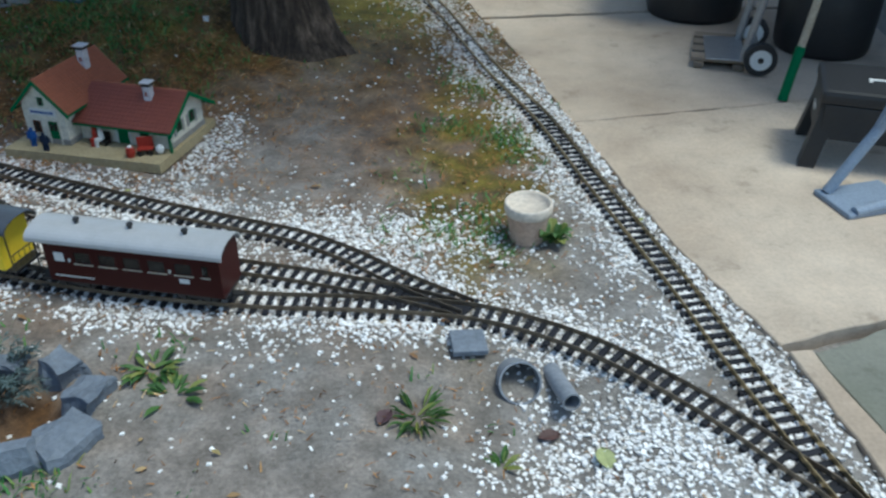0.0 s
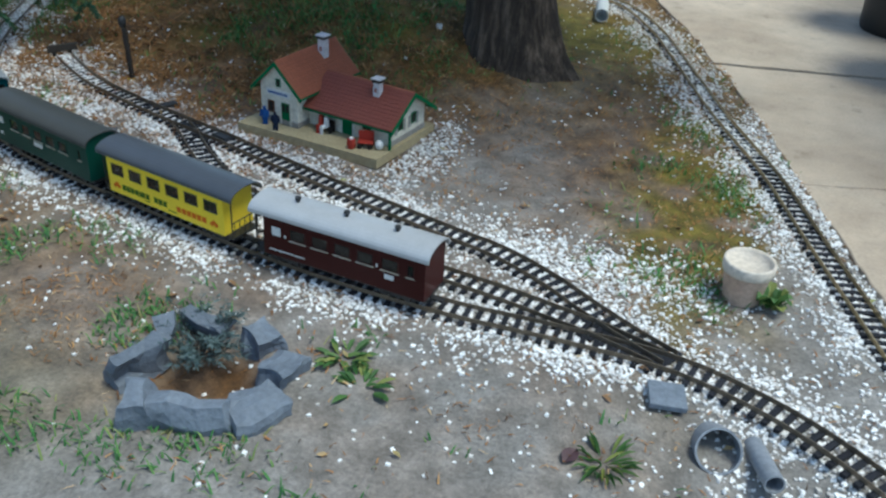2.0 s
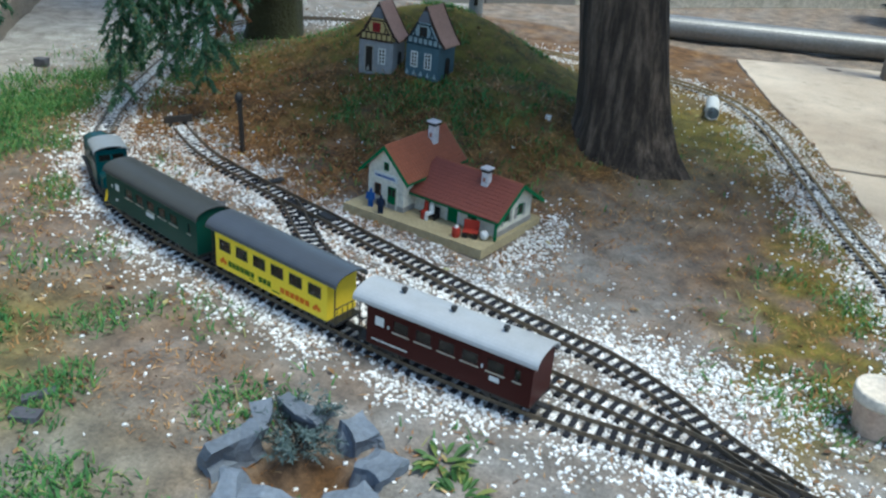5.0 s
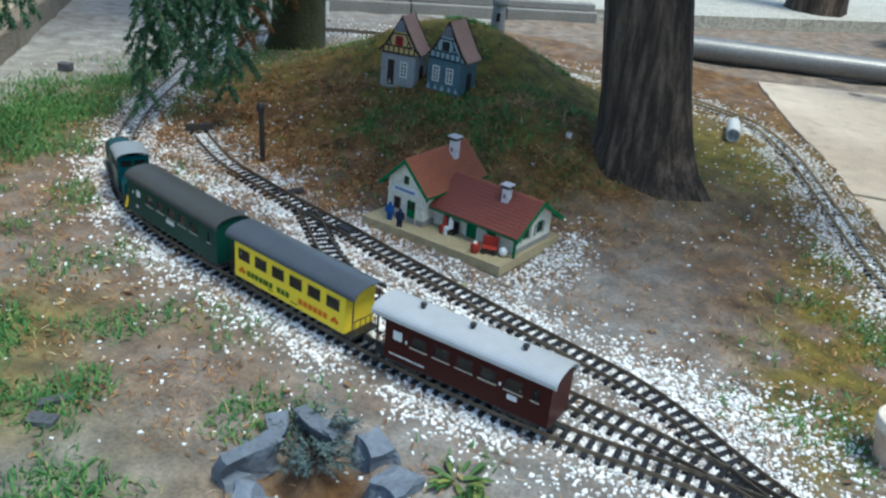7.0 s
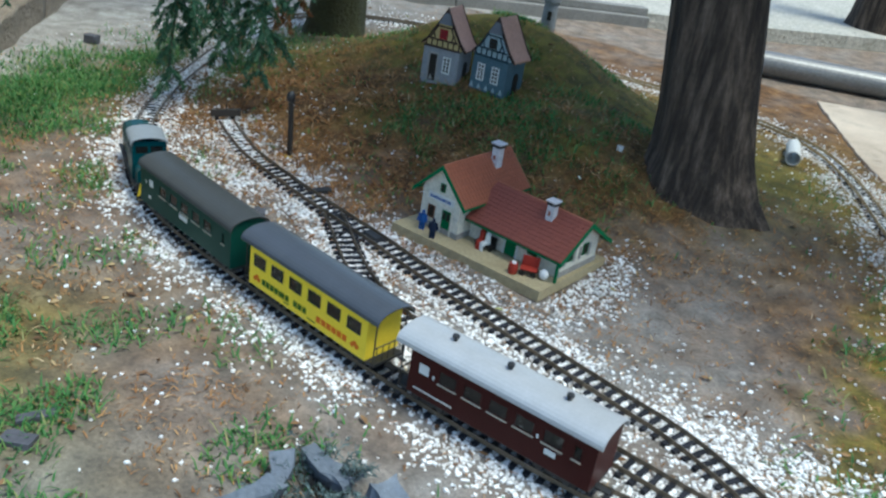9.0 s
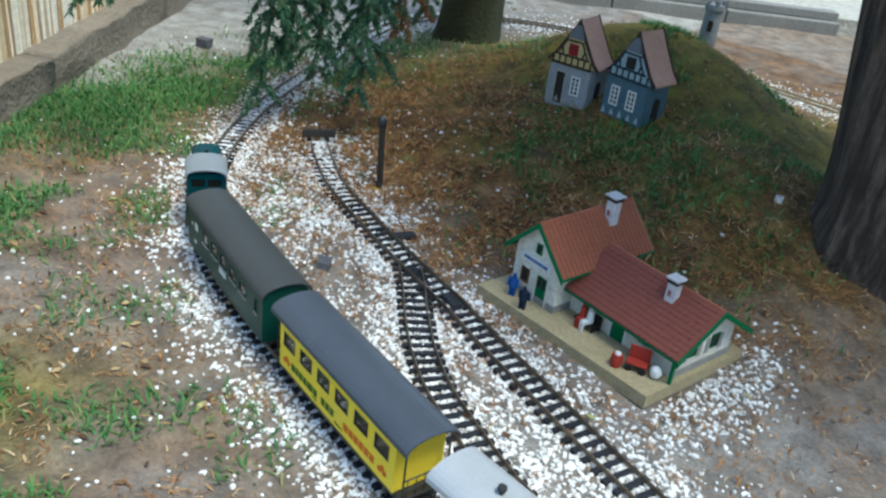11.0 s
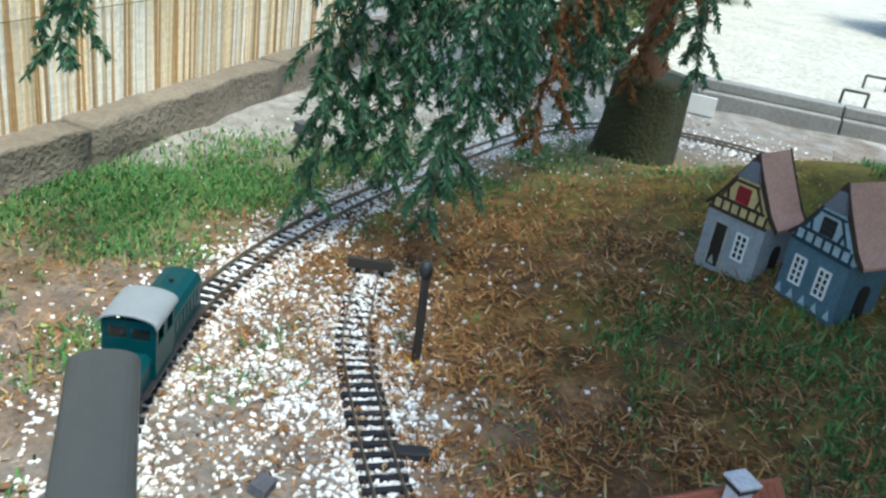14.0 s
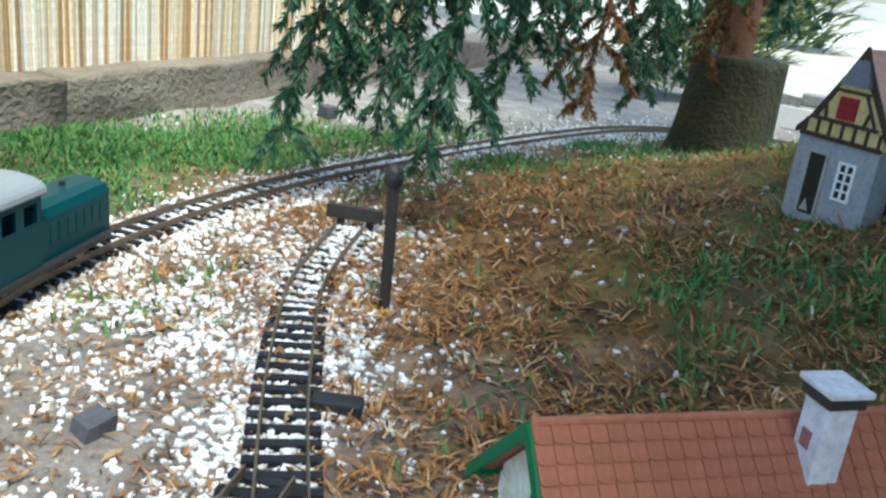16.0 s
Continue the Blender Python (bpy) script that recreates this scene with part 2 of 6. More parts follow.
def lumps(xy, scale, seed=0.0):
    """Smooth gradient noise, about -1 to 1, over the plan."""
    p = np.asarray(xy, float) * scale + (seed * 1.37 + 40.0, 70.0 - seed * 0.83)
    cell = np.floor(p).astype(int)
    f = p - cell
    w = f * f * f * (f * (f * 6 - 15) + 10)

    def corner(i, j):
        a = LATTICE[(cell[:, 0] + i) % 256, (cell[:, 1] + j) % 256]
        return np.cos(a) * (f[:, 0] - i) + np.sin(a) * (f[:, 1] - j)

    low = corner(0, 0) * (1 - w[:, 0]) + corner(1, 0) * w[:, 0]
    high = corner(0, 1) * (1 - w[:, 0]) + corner(1, 1) * w[:, 0]
    return 1.3 * (low * (1 - w[:, 1]) + high * w[:, 1])


EDGE = [(0.92, -0.6), (0.80, 0.4), (0.70, 0.88), (0.655, 1.10), (0.625, 1.21), (0.48, 1.56), (0.455, 1.64), (0.30, 2.18), (0.20, 2.55), (0.08, 2.95), (0.015, 3.15), (-0.10, 3.45), (-0.25, 3.80), (-0.49, 4.52)]


def edge_x(y):
    ys = [q[1] for q in EDGE]
    return np.interp(y, ys, [q[0] for q in EDGE])


def bump_at(xy, x, y, sx, sy):
    return np.exp(-0.5 * (((xy[:, 0] - x) / sx) ** 2 + ((xy[:, 1] - y) / sy) ** 2))


def height(xy):
    xy = np.asarray(xy, float)
    d = near_track(xy)
    z = 0.012 * lumps(xy, 4.0) * np.clip(d / 0.1 - 0.3, 0, 1) - 0.002
    z += 0.31 * bump_at(xy, -1.50, 3.16, 0.38, 0.27) + 0.10 * bump_at(xy, -1.30, 2.60, 0.46, 0.20) + 0.075 * bump_at(xy, -0.92, 2.76, 0.18, 0.24)
    z -= 0.055 * bump_at(xy, 0.2, 0.99, 0.09, 0.11)
    z += 0.02 * bump_at(xy, -0.58, 2.66, 0.22, 0.18) + 0.005 * np.exp(-((d / 0.05) ** 2))
    z -= 0.05 * bump_at(xy, -0.69, 0.95, 0.06, 0.055)
    z -= 0.03 * np.clip((xy[:, 0] - edge_x(xy[:, 1])) / 0.04, 0, 1) * (xy[:, 1] < 4.6)
    return z


def ground():
    step = 0.025
    xs, ys = np.arange(-4.2, 1.8, step), np.arange(-0.6, 5.8, step)
    far = np.array([0.3, 0.9, 2.0, 5, 12, 40, 120, 400])
    xs = np.concatenate([xs[0] - far[::-1], xs, xs[-1] + far])
    ys = np.concatenate([ys[0] - far[::-1], ys, ys[-1] + far])
    gx, gy = np.meshgrid(xs, ys)
    xy = np.stack([gx.ravel(), gy.ravel()], 1)
    inner = (np.abs(xy[:, 0] + 1.2) < 3.2) & (np.abs(xy[:, 1] - 2.6) < 3.4)
    z = np.zeros(len(xy))
    z[inner] = height(xy[inner])
    nx, ny = len(xs), len(ys)
    i = np.arange(nx * ny).reshape(ny, nx)
    faces = np.stack([i[:-1, :-1], i[:-1, 1:], i[1:, 1:], i[1:, :-1]], -1).reshape(-1, 4)
    ob = sheet("ground", np.column_stack([xy, z]).tolist(), faces.tolist(), SOIL, "trodden grey garden soil with brown needle litter and moss", "ground", "structure", True)
    me = ob.data
    n1, n2 = lumps(xy, 3.0, 7.0), lumps(xy, 9.0, 3.0)
    mound = np.clip(bump_at(xy, -1.35, 2.95, 0.62, 0.62) * 2.2, 0, 1)
    mound = np.maximum(mound, np.clip(bump_at(xy, -2.0, 2.6, 0.35, 0.6) * 1.3, 0, 1))
    mound = np.maximum(mound, 0.75 * np.clip(bump_at(xy, -0.1, 2.9, 0.22, 0.9) * 1.5, 0, 1))
    mound = np.maximum(mound, 0.9 * np.clip(bump_at(xy, -0.6, 3.9, 0.9, 0.7) * 1.5, 0, 1))
    mound = np.maximum(mound, 0.8 * np.clip(bump_at(xy, 0.05, 2.05, 0.13, 0.4) * 1.4, 0, 1))
    mound = np.maximum(mound, 0.5 * np.clip(bump_at(xy, -1.3, 1.12, 0.5, 0.2) * 1.2, 0, 1))
    mound = np.maximum(mound, 0.75 * (xy[:, 1] > 4.3) * (xy[:, 0] > -2.0))
    mound = np.maximum(mound, 0.6 * np.clip(bump_at(xy, -1.95, 1.5, 0.35, 0.28) * 1.3, 0, 1))
    mound = np.maximum(mound, 0.9 * np.clip(bump_at(xy, -0.69, 0.95, 0.07, 0.06) * 1.6, 0, 1))
    litter = np.clip(mound + 0.35 * n2 * (mound > 0.08) + 0.25 * np.clip(n1, 0, 1), 0, 1)
    moss = np.clip(2.0 * bump_at(xy, -1.25, 3.1, 0.7, 0.4) * (0.65 + n1 + 0.5 * n2), 0, 0.95)
    moss = np.maximum(moss, np.clip(2.6 * bump_at(xy, 0.06, 2.05, 0.1, 0.36) * (0.45 + n2), 0, 0.85))
    moss = np.maximum(moss, np.clip(1.7 * bump_at(xy, -1.2, 3.15, 0.75, 0.3), 0, 0.9))
    lawn = np.clip(1.5 * bump_at(xy, -2.45, 2.1, 0.16, 0.6), 0, 1) + np.clip(1.5 * bump_at(xy, -1.5, 0.85, 0.35, 0.22) * (0.6 + n1), 0, 1)
    moss = np.clip(np.maximum(moss, 0.6 * lawn), 0, 1)
    # pale path and far ground, coloured brighter to carry the sunlight falling there
    pale = np.clip(1.4 * bump_at(xy, -2.95, 2.5, 0.25, 0.9), 0, 1) * (0.7 + 0.5 * n2)
    pale = np.maximum(pale, (xy[:, 1] > 4.6) * np.where(xy[:, 0] > -2.0, 0.3, 0.8))
    cover = me.color_attributes.new("cover", "FLOAT_COLOR", "POINT")
    cover.data.foreach_set("color", np.column_stack([litter, moss, np.clip(pale, 0, 1), np.ones(len(xy))]).ravel().astype(np.float32))
    return ob


ground()


def scatter(count, chance, x0, x1, y0, y1, seed):
    """Random places, kept by the chance that a function gives them."""
    rng = np.random.default_rng(seed)
    xy = np.column_stack([rng.uniform(x0, x1, count), rng.uniform(y0, y1, count)])
    return xy[rng.uniform(0, 1, count) < chance(xy)], rng


CUBE = np.array([(x, y, z) for x in (-1, 1) for y in (-1, 1) for z in (-1, 1)], float)
CUBE_FACES = np.array([(0, 1, 3, 2), (4, 6, 7, 5), (0, 4, 5, 1), (2, 3, 7, 6), (0, 2, 6, 4), (1, 5, 7, 3)])


def chips(xy, rng, low, high, flat, sink):
    """Angular chips as vertices and faces."""
    n = len(xy)
    z = height(xy)
    size = rng.uniform(low, high, n) * rng.uniform(0.7, 1.0, n)
    v = CUBE[None] * rng.uniform(0.45, 1.0, (n, 8, 3)) * np.stack([size, size * rng.uniform(0.55, 1, n), size * flat], -1)[:, None]
    a, tilt = rng.uniform(0, math.tau, n), rng.normal(0, 0.3, n)
    c, s = np.cos(tilt)[:, None], np.sin(tilt)[:, None]
    x, zz = v[..., 0] * c - v[..., 2] * s, v[..., 0] * s + v[..., 2] * c
    c, s = np.cos(a)[:, None], np.sin(a)[:, None]
    v = np.stack([x * c - v[..., 1] * s, x * s + v[..., 1] * c, zz], -1)
    v += np.column_stack([xy, z + size * flat * (1 - sink)])[:, None]
    f = CUBE_FACES[None] + 8 * np.arange(n)[:, None, None]
    return v.reshape(-1, 3), f.reshape(-1, 4)


def blades(xy, rng, low, high, width, lean, lift=0.0):
    """Bent strips: grass where lean is small, fallen needles where it is large."""
    n = len(xy)
    z = height(xy) + lift
    h, a = rng.uniform(low, high, n), rng.uniform(0, math.tau, n)
    t = np.clip(rng.normal(lean, 0.25, n), 0.05, 1.5)
    out = np.stack([np.cos(a) * np.sin(t), np.sin(a) * np.sin(t), np.cos(t)], -1)
    side = np.stack([-np.sin(a), np.cos(a), 0 * a], -1) * (width * rng.uniform(0.6, 1.3, n))[:, None]
    base = np.column_stack([xy, z])
    mid = base + out * h[:, None] * 0.55 + (0, 0, 0.001)
    tip = mid + (out * 0.75 + np.column_stack([np.cos(a), np.sin(a), -0.5 * np.ones(n)]) * 0.35) * h[:, None] * 0.45
    tip[:, 2] = np.maximum(tip[:, 2], z + 0.001)
    v = np.stack([base - side, base + side, mid + side * 0.8, mid - side * 0.8, tip], 1)
    k = 5 * np.arange(n)[:, None]
    quads, tris = k + np.array([0, 1, 2, 3]), k + np.array([3, 2, 4])
    return v.reshape(-1, 3).tolist(), quads.tolist() + tris.tolist()


def off_things(xy):
    """1 where the soil is free, 0 under the platform and on the concrete."""
    c, s = math.cos(radians(-11.5)), math.sin(radians(-11.5))
    u, v = xy[:, 0] + 1.148, xy[:, 1] - 1.892
    u, v = u * c + v * s, -u * s + v * c
    plat = (u > -0.01) & (u < 0.43) & (v > -0.01) & (v < 0.29)
    return (~plat) & (xy[:, 0] < edge_x(xy[:, 1]) + 0.02)


def gravel_chance(xy):
    d = near_track(xy)
    n = lumps(xy, 6.0, 11.0)
    c = np.exp(-((d / 0.09) ** 2)) * np.maximum(np.clip(0.8 + 1.5 * n, 0.16, 1), 0.8 * (d < 0.036)) + 0.016 * np.exp(-((d / 0.4) ** 2))
    c *= np.clip(1.0 - 0.2 * bump_at(xy, -1.95, 2.1, 0.3, 0.3), 0, 1) * np.where(xy[:, 0] < -2.2, 0.75, 1.0) * np.where((xy[:, 1] > 2.6) & (xy[:, 0] > -1.8), 0.55, 1.0)
    c = np.maximum(c, 0.75 * bump_at(xy, -0.2, 1.56, 0.22, 0.07))
    c = np.maximum(c, 0.6 * bump_at(xy, -0.66, 1.95, 0.05, 0.12))
    c = np.maximum(c, 0.8 * bump_at(xy, 0.33, 0.95, 0.12, 0.1))
    c = np.maximum(c, 0.95 * bump_at(xy, -1.75, 1.88, 0.16, 0.13) * np.clip(0.5 + 2.2 * lumps(xy, 9.0, 2.0), 0, 1))
    c = np.maximum(c, 0.85 * bump_at(xy, -1.62, 1.84, 0.16, 0.1) * np.clip(0.6 + 1.6 * lumps(xy, 12.0, 2.0), 0, 1))
    c = np.maximum(c, 0.5 * bump_at(xy, -1.45, 1.66, 0.2, 0.08) * np.clip(0.55 + 1.6 * n, 0, 1))
    return np.clip(c, 0, 0.95) * off_things(xy)


def gravel():
    xy, rng = scatter(560000, gravel_chance, -3.0, 0.9, 0.4, 4.2, 5)
    v, f = chips(xy, rng, 0.0022, 0.0064, 0.5, 0.35)
    sheet("white_gravel", v.tolist(), f.tolist(), WHITE_CHIPS, "loose white marble gravel chips lying along the model tracks", "gravel")


gravel()


def litter_chance(xy):
    n = lumps(xy, 5.0, 21.0)
    c = np.clip(bump_at(xy, -1.4, 2.6, 0.6, 0.55) * 1.7, 0, 1) * np.clip(0.55 + 0.7 * n + 0.9 * lumps(xy, 14.0, 6.0), 0.08, 1)
    c *= 1 - 0.8 * np.clip(1.8 * bump_at(xy, -1.2, 3.15, 0.7, 0.26), 0, 1)
    c = np.maximum(c, 0.3 * bump_at(xy, 0.06, 2.05, 0.1, 0.4))
    c = np.maximum(c, 0.35 * bump_at(xy, -1.9, 2.3, 0.35, 0.5) * np.clip(0.3 + 2 * lumps(xy, 11.0, 3.0), 0, 1))
    c = np.maximum(c, 0.25 * bump_at(xy, 0.0, 2.9, 0.25, 0.9))
    c = np.maximum(c, 0.035 * np.clip(n * 3, 0, 1)) + 0.3 * bump_at(xy, -1.3, 1.15, 0.5, 0.2) * np.clip(0.3 + 2 * n, 0, 1)
    c = np.maximum(c, 0.5 * bump_at(xy, -1.95, 1.5, 0.35, 0.28) * np.clip(0.45 + 1.6 * n, 0, 1))
    c = np.maximum(c, 0.35 * bump_at(xy, -1.62, 1.72, 0.16, 0.08) * np.clip(0.4 + 2 * lumps(xy, 8.0, 9.0), 0, 1))
    return np.clip(c, 0, 1) * off_things(xy) * (near_track(xy) > 0.02)


def litter():
    xy, rng = scatter(430000, litter_chance, -3.0, 0.6, 0.3, 4.4, 6)
    deep = np.clip(1.6 * bump_at(xy, -1.45, 2.5, 0.5, 0.4), 0, 1)
    v, f = blades(xy, rng, 0.004, 0.022 + 0.016 * deep, 0.0011 + 0.0005 * deep, 1.3, 0.003)
    sheet("needle_litter", v, f, LITTER, "brown fallen needles and dry leaf scraps on the soil", "litter")


litter()


def grass_chance(xy):
    n = lumps(xy, 4.0, 31.0)
    c = np.clip(1.6 * bump_at(xy, -2.47, 2.1, 0.15, 0.55), 0, 1) * np.clip(0.55 + n, 0, 1)
    c = np.maximum(c, np.clip(1.5 * bump_at(xy, -1.55, 0.85, 0.42, 0.22) * (0.15 + 2.2 * n), 0, 1))
    c = np.maximum(c, np.clip(0.8 * bump_at(xy, -1.15, 2.45, 0.2, 0.16) * (0.3 + 1.8 * n), 0, 1))
    c = np.maximum(c, np.clip(0.6 * bump_at(xy, -1.35, 3.05, 0.45, 0.25) * (-0.1 + 2.4 * n), 0, 1))
    c = np.maximum(c, np.clip(0.5 * bump_at(xy, 0.05, 2.1, 0.1, 0.35) * (0.3 + 1.8 * n), 0, 1))
    c = np.maximum(c, np.clip(1.5 * bump_at(xy, -1.33, 0.95, 0.23, 0.12) * (0.15 + 2.2 * n), 0, 1))
    c = np.maximum(c, np.clip(0.8 * bump_at(xy, -1.3, 2.5, 0.3, 0.14) * (-0.35 + 2.6 * lumps(xy, 7.0, 5.0)), 0, 1))
    c = np.maximum(c, np.clip(1.3 * bump_at(xy, -2.1, 1.45, 0.2, 0.3) * (0.05 + 1.6 * n), 0, 1))
    return np.clip(c, 0, 1) * off_things(xy) * (near_track(xy) > 0.075)


def grass():
    xy, rng = scatter(470000, grass_chance, -3.0, 0.4, 0.2, 3.6, 8)
    v, f = blades(xy, rng, 0.010, 0.034, 0.0019, 0.75)
    sheet("grass", v, f, GRASS, "short uneven green grass and moss tufts on the soil", "grass")


grass()


# ---- paving ----
def slab(name, outline, top, thick, material, label):
    rng = random.Random(len(outline) * 7 + int(abs(outline[0][0]) * 1000))
    line = []
    for p, q in zip(outline, outline[1:] + outline[:1]):
        p, q = Vector(p), Vector(q)
        n = max(1, int((q - p).length / 0.045)) if (q - p).length < 1.6 else 1
        side = Vector((-(q - p).y, (q - p).x)).normalized()
        line += [tuple(p + (q - p) * (k / n) + side * (rng.uniform(-0.004, 0.004) if k else 0)) for k in range(n)]
    bm = prism(line, thick, "z", start=top - thick)
    bmesh.ops.bevel(bm, geom=[e for e in bm.edges], offset=0.0022, segments=1, affect="EDGES")
    return tagged(part(name, bm, material), label, "pavement", "", "structure")


slab("pavement", [(edge_x(1.225), 1.225), (0.48, 1.56), (0.455, 1.64), (0.30, 2.175), (1.0, 2.38), (3.2, 2.9), (3.2, 2.2), (0.86, 1.325)], 0.004, 0.08, CONCRETE, "worn pale concrete slab with a cracked joint")
slab("pavement", [(0.295, 2.19), (0.20, 2.55), (0.08, 2.95), (0.022, 3.075), (0.60, 3.19), (3.2, 3.6), (3.2, 2.915), (1.0, 2.395)], 0.0, 0.08, CONCRETE, "worn pale concrete slab with a cracked joint")
slab("pavement", [(0.018, 3.09), (-0.10, 3.45), (-0.25, 3.80), (-0.49, 4.52), (0.1, 4.76), (3.2, 5.4), (3.2, 3.615), (0.60, 3.205)], 0.004, 0.08, CONCRETE, "worn pale concrete slab beside the flower bed")
slab("pavement", [(0.68, 1.215), (0.86, 1.31), (3.2, 2.185), (3.2, -0.6), (1.0, -0.6), (0.86, 0.45), (0.765, 0.9), (0.715, 1.08)], -0.004, 0.08, DAMP_CONCRETE, "damp greenish concrete slab")
slab("pavement", [(0.63, 1.205), (0.672, 1.213), (0.705, 1.08), (0.755, 0.9), (0.85, 0.45), (0.99, -0.6), (0.93, -0.6), (0.80, 0.4), (0.70, 0.88), (0.655, 1.10)], 0.006, 0.08, CONCRETE, "broken pale concrete edging beside the track")


# ---- model railway track ----
def rail_mesh(line, offset, low, high, wide):
    bm = bmesh.new()
    rings = []
    for i, p in enumerate(line):
        d = (line[min(i + 1, len(line) - 1)] - line[max(i - 1, 0)]).normalized()
        side = Vector((-d.y, d.x, 0))
        c = p + side * offset
        rings.append([bm.verts.new(c + side * s + Vector((0, 0, z))) for s, z in ((-wide, low), (-wide * 0.55, high), (wide * 0.55, high), (wide, low))])
    for one, two in zip(rings, rings[1:]):
        for i in range(4):
            bm.faces.new((one[i], one[(i + 1) % 4], two[(i + 1) % 4], two[i]))
    bm.faces.new(rings[0])
    bm.faces.new(rings[-1][::-1])
    bmesh.ops.recalc_face_normals(bm, faces=bm.faces[:])
    return bm


RAIL_TOP, GAUGE = 0.0185, 0.0445
sleeper_bm = box((-0.0055, -0.0355, 0.0), (0.0055, 0.0355, 0.009), 0.0012)
SLEEPER_MESH = bpy.data.meshes.new("sleeper")
sleeper_bm.to_mesh(SLEEPER_MESH)
sleeper_bm.free()
SLEEPER_MESH.materials.append(SLEEPER)


def lay_track(line, material, label):
    track = thing("model_railway_track", Matrix.Identity(4), label, "model track", "model railway tracks")
    for s in (-0.5, 0.5):
        part("rail", rail_mesh(line, s * GAUGE, 0.0095, RAIL_TOP, 0.0018), material, track)
    return track


tracks = {}
tracks["MAIN"] = lay_track(LINES["MAIN"], RUSTY, "dark model railway track curving past the station in white gravel")
tracks["OUTER"] = lay_track(LINES["OUTER"], BRASS, "model railway track with brassy rails along the concrete slab")
tracks["SIDING"] = lay_track(LINES["SIDING"], RUSTY, "model railway siding beside the station ending at a buffer stop")
tracks["LOOPLINE"] = lay_track(LINES["LOOPLINE"], RUSTY, "model railway track between siding and main line")

# ---- the train ----
def paint(name, c, rough=0.45, metal=0.0, dirt=0.25):
    dark = tuple(v * (1 - dirt) for v in c)
    return mottled(name, dark, c, rough, metal, coarse=18, fine=220, bump=0.03, depth=0.0005, grain=0.05, shine=0.13)


YELLOW = paint("yellow_coach_paint", (0.92, 0.68, 0.05), 0.4, dirt=0.12)
MAROON = paint("maroon_coach_paint", (0.05, 0.011, 0.010), 0.4)
GREEN = paint("dark_green_coach_paint", (0.008, 0.055, 0.042), 0.35)
TEAL = paint("blue_green_engine_paint", (0.005, 0.055, 0.065), 0.33)
GREY_ROOF = mottled("grey_coach_roof", (0.05, 0.056, 0.07), (0.076, 0.085, 0.105), 0.3, coarse=18, fine=220, bump=0.03, depth=0.0005, grain=0.05, shine=0.4)
OLIVE_ROOF = paint("dark_grey_roof", (0.066, 0.069, 0.07), 0.34)
SILVER_ROOF = paint("silver_coach_roof", (0.5, 0.51, 0.53), 0.3, 0.2)
CAB_ROOF = paint("pale_grey_cab_roof", (0.27, 0.29, 0.31), 0.4)
LETTER_GREEN = paint("green_lettering", (0.06, 0.13, 0.015), 0.5)
LETTER_ORANGE = paint("orange_lettering", (0.72, 0.17, 0.015), 0.5)
WHITE = paint("white_paint", (0.78, 0.78, 0.76), 0.5)
CREAM = paint("cream_trim", (0.55, 0.5, 0.4), 0.5)
STEEL = mottled("wheel_steel", (0.1, 0.1, 0.1), (0.22, 0.21, 0.2), 0.4, 0.9, bump=0.1)


def glass_material():
    m, nt, b = tree_of("dark_window_glass", 0.06)
    b.inputs["Base Color"].default_value = (0.07, 0.075, 0.075, 1)
    b.inputs["Transmission Weight"].default_value = 0.85
    return m


GLASS = glass_material()
INSIDE = paint("dark_interior", (0.05, 0.045, 0.035), 0.8)

RAIL_LINE = spline(MAIN, 0.005)


def on_rails(x_at):
    """Index on the main line nearest to an x between the junction and the far bend."""
    return min(range(len(RAIL_LINE)), key=lambda i: abs(RAIL_LINE[i].x - x_at) + (10 if RAIL_LINE[i].y > 2.2 or RAIL_LINE[i].x > 0.3 else 0))


def pose_on_rails(i, half):
    p, q = RAIL_LINE[i - half], RAIL_LINE[i + half]
    c = (p + q) / 2
    return pose(c.x, c.y, RAIL_TOP, 0, 0, math.degrees(math.atan2(q.y - p.y, q.x - p.x)) + 180)


def roof_outline(half, z_eave, z_top, thick, n=14):
    """A shallow barrel roof seen from its end: (y, z) pairs."""
    over = [(half * math.sin(math.pi * (k / n - 0.5)) , z_eave + (z_top - z_eave) * math.cos(math.pi * (k / n - 0.5)) ** 0.8) for k in range(n + 1)]
    under = [(y * 0.955, z - thick) for y, z in over[::-1]]
    return over + under


def side_wall(x0, x1, z0, z1, y, thick, openings, bm=None):
    """A wall along x with rectangular openings (xa, xb, za, zb), left to right; all share one height band."""
    bm = bm or bmesh.new()
    if not openings:
        return box((x0, y - thick / 2, z0), (x1, y + thick / 2, z1), 0, bm)
    za, zb = openings[0][2], openings[0][3]
    box((x0, y - thick / 2, z0), (x1, y + thick / 2, za), 0, bm)
    box((x0, y - thick / 2, zb), (x1, y + thick / 2, z1), 0, bm)
    at = x0
    for xa, xb, *_ in openings:
        box((at, y - thick / 2, za), (xa, y + thick / 2, zb), 0, bm)
        at = xb
    box((at, y - thick / 2, za), (x1, y + thick / 2, zb), 0, bm)
    return bm


def window_frame(xa, xb, za, zb, y, bar, depth):
    bm = bmesh.new()
    box((xa, y - depth, za), (xb, y + depth, za + bar), 0, bm)
    box((xa, y - depth, zb - bar), (xb, y + depth, zb), 0, bm)
    box((xa, y - depth, za + bar), (xa + bar, y + depth, zb - bar), 0, bm)
    box((xb - bar, y - depth, za + bar), (xb, y + depth, zb - bar), 0, bm)
    return bm


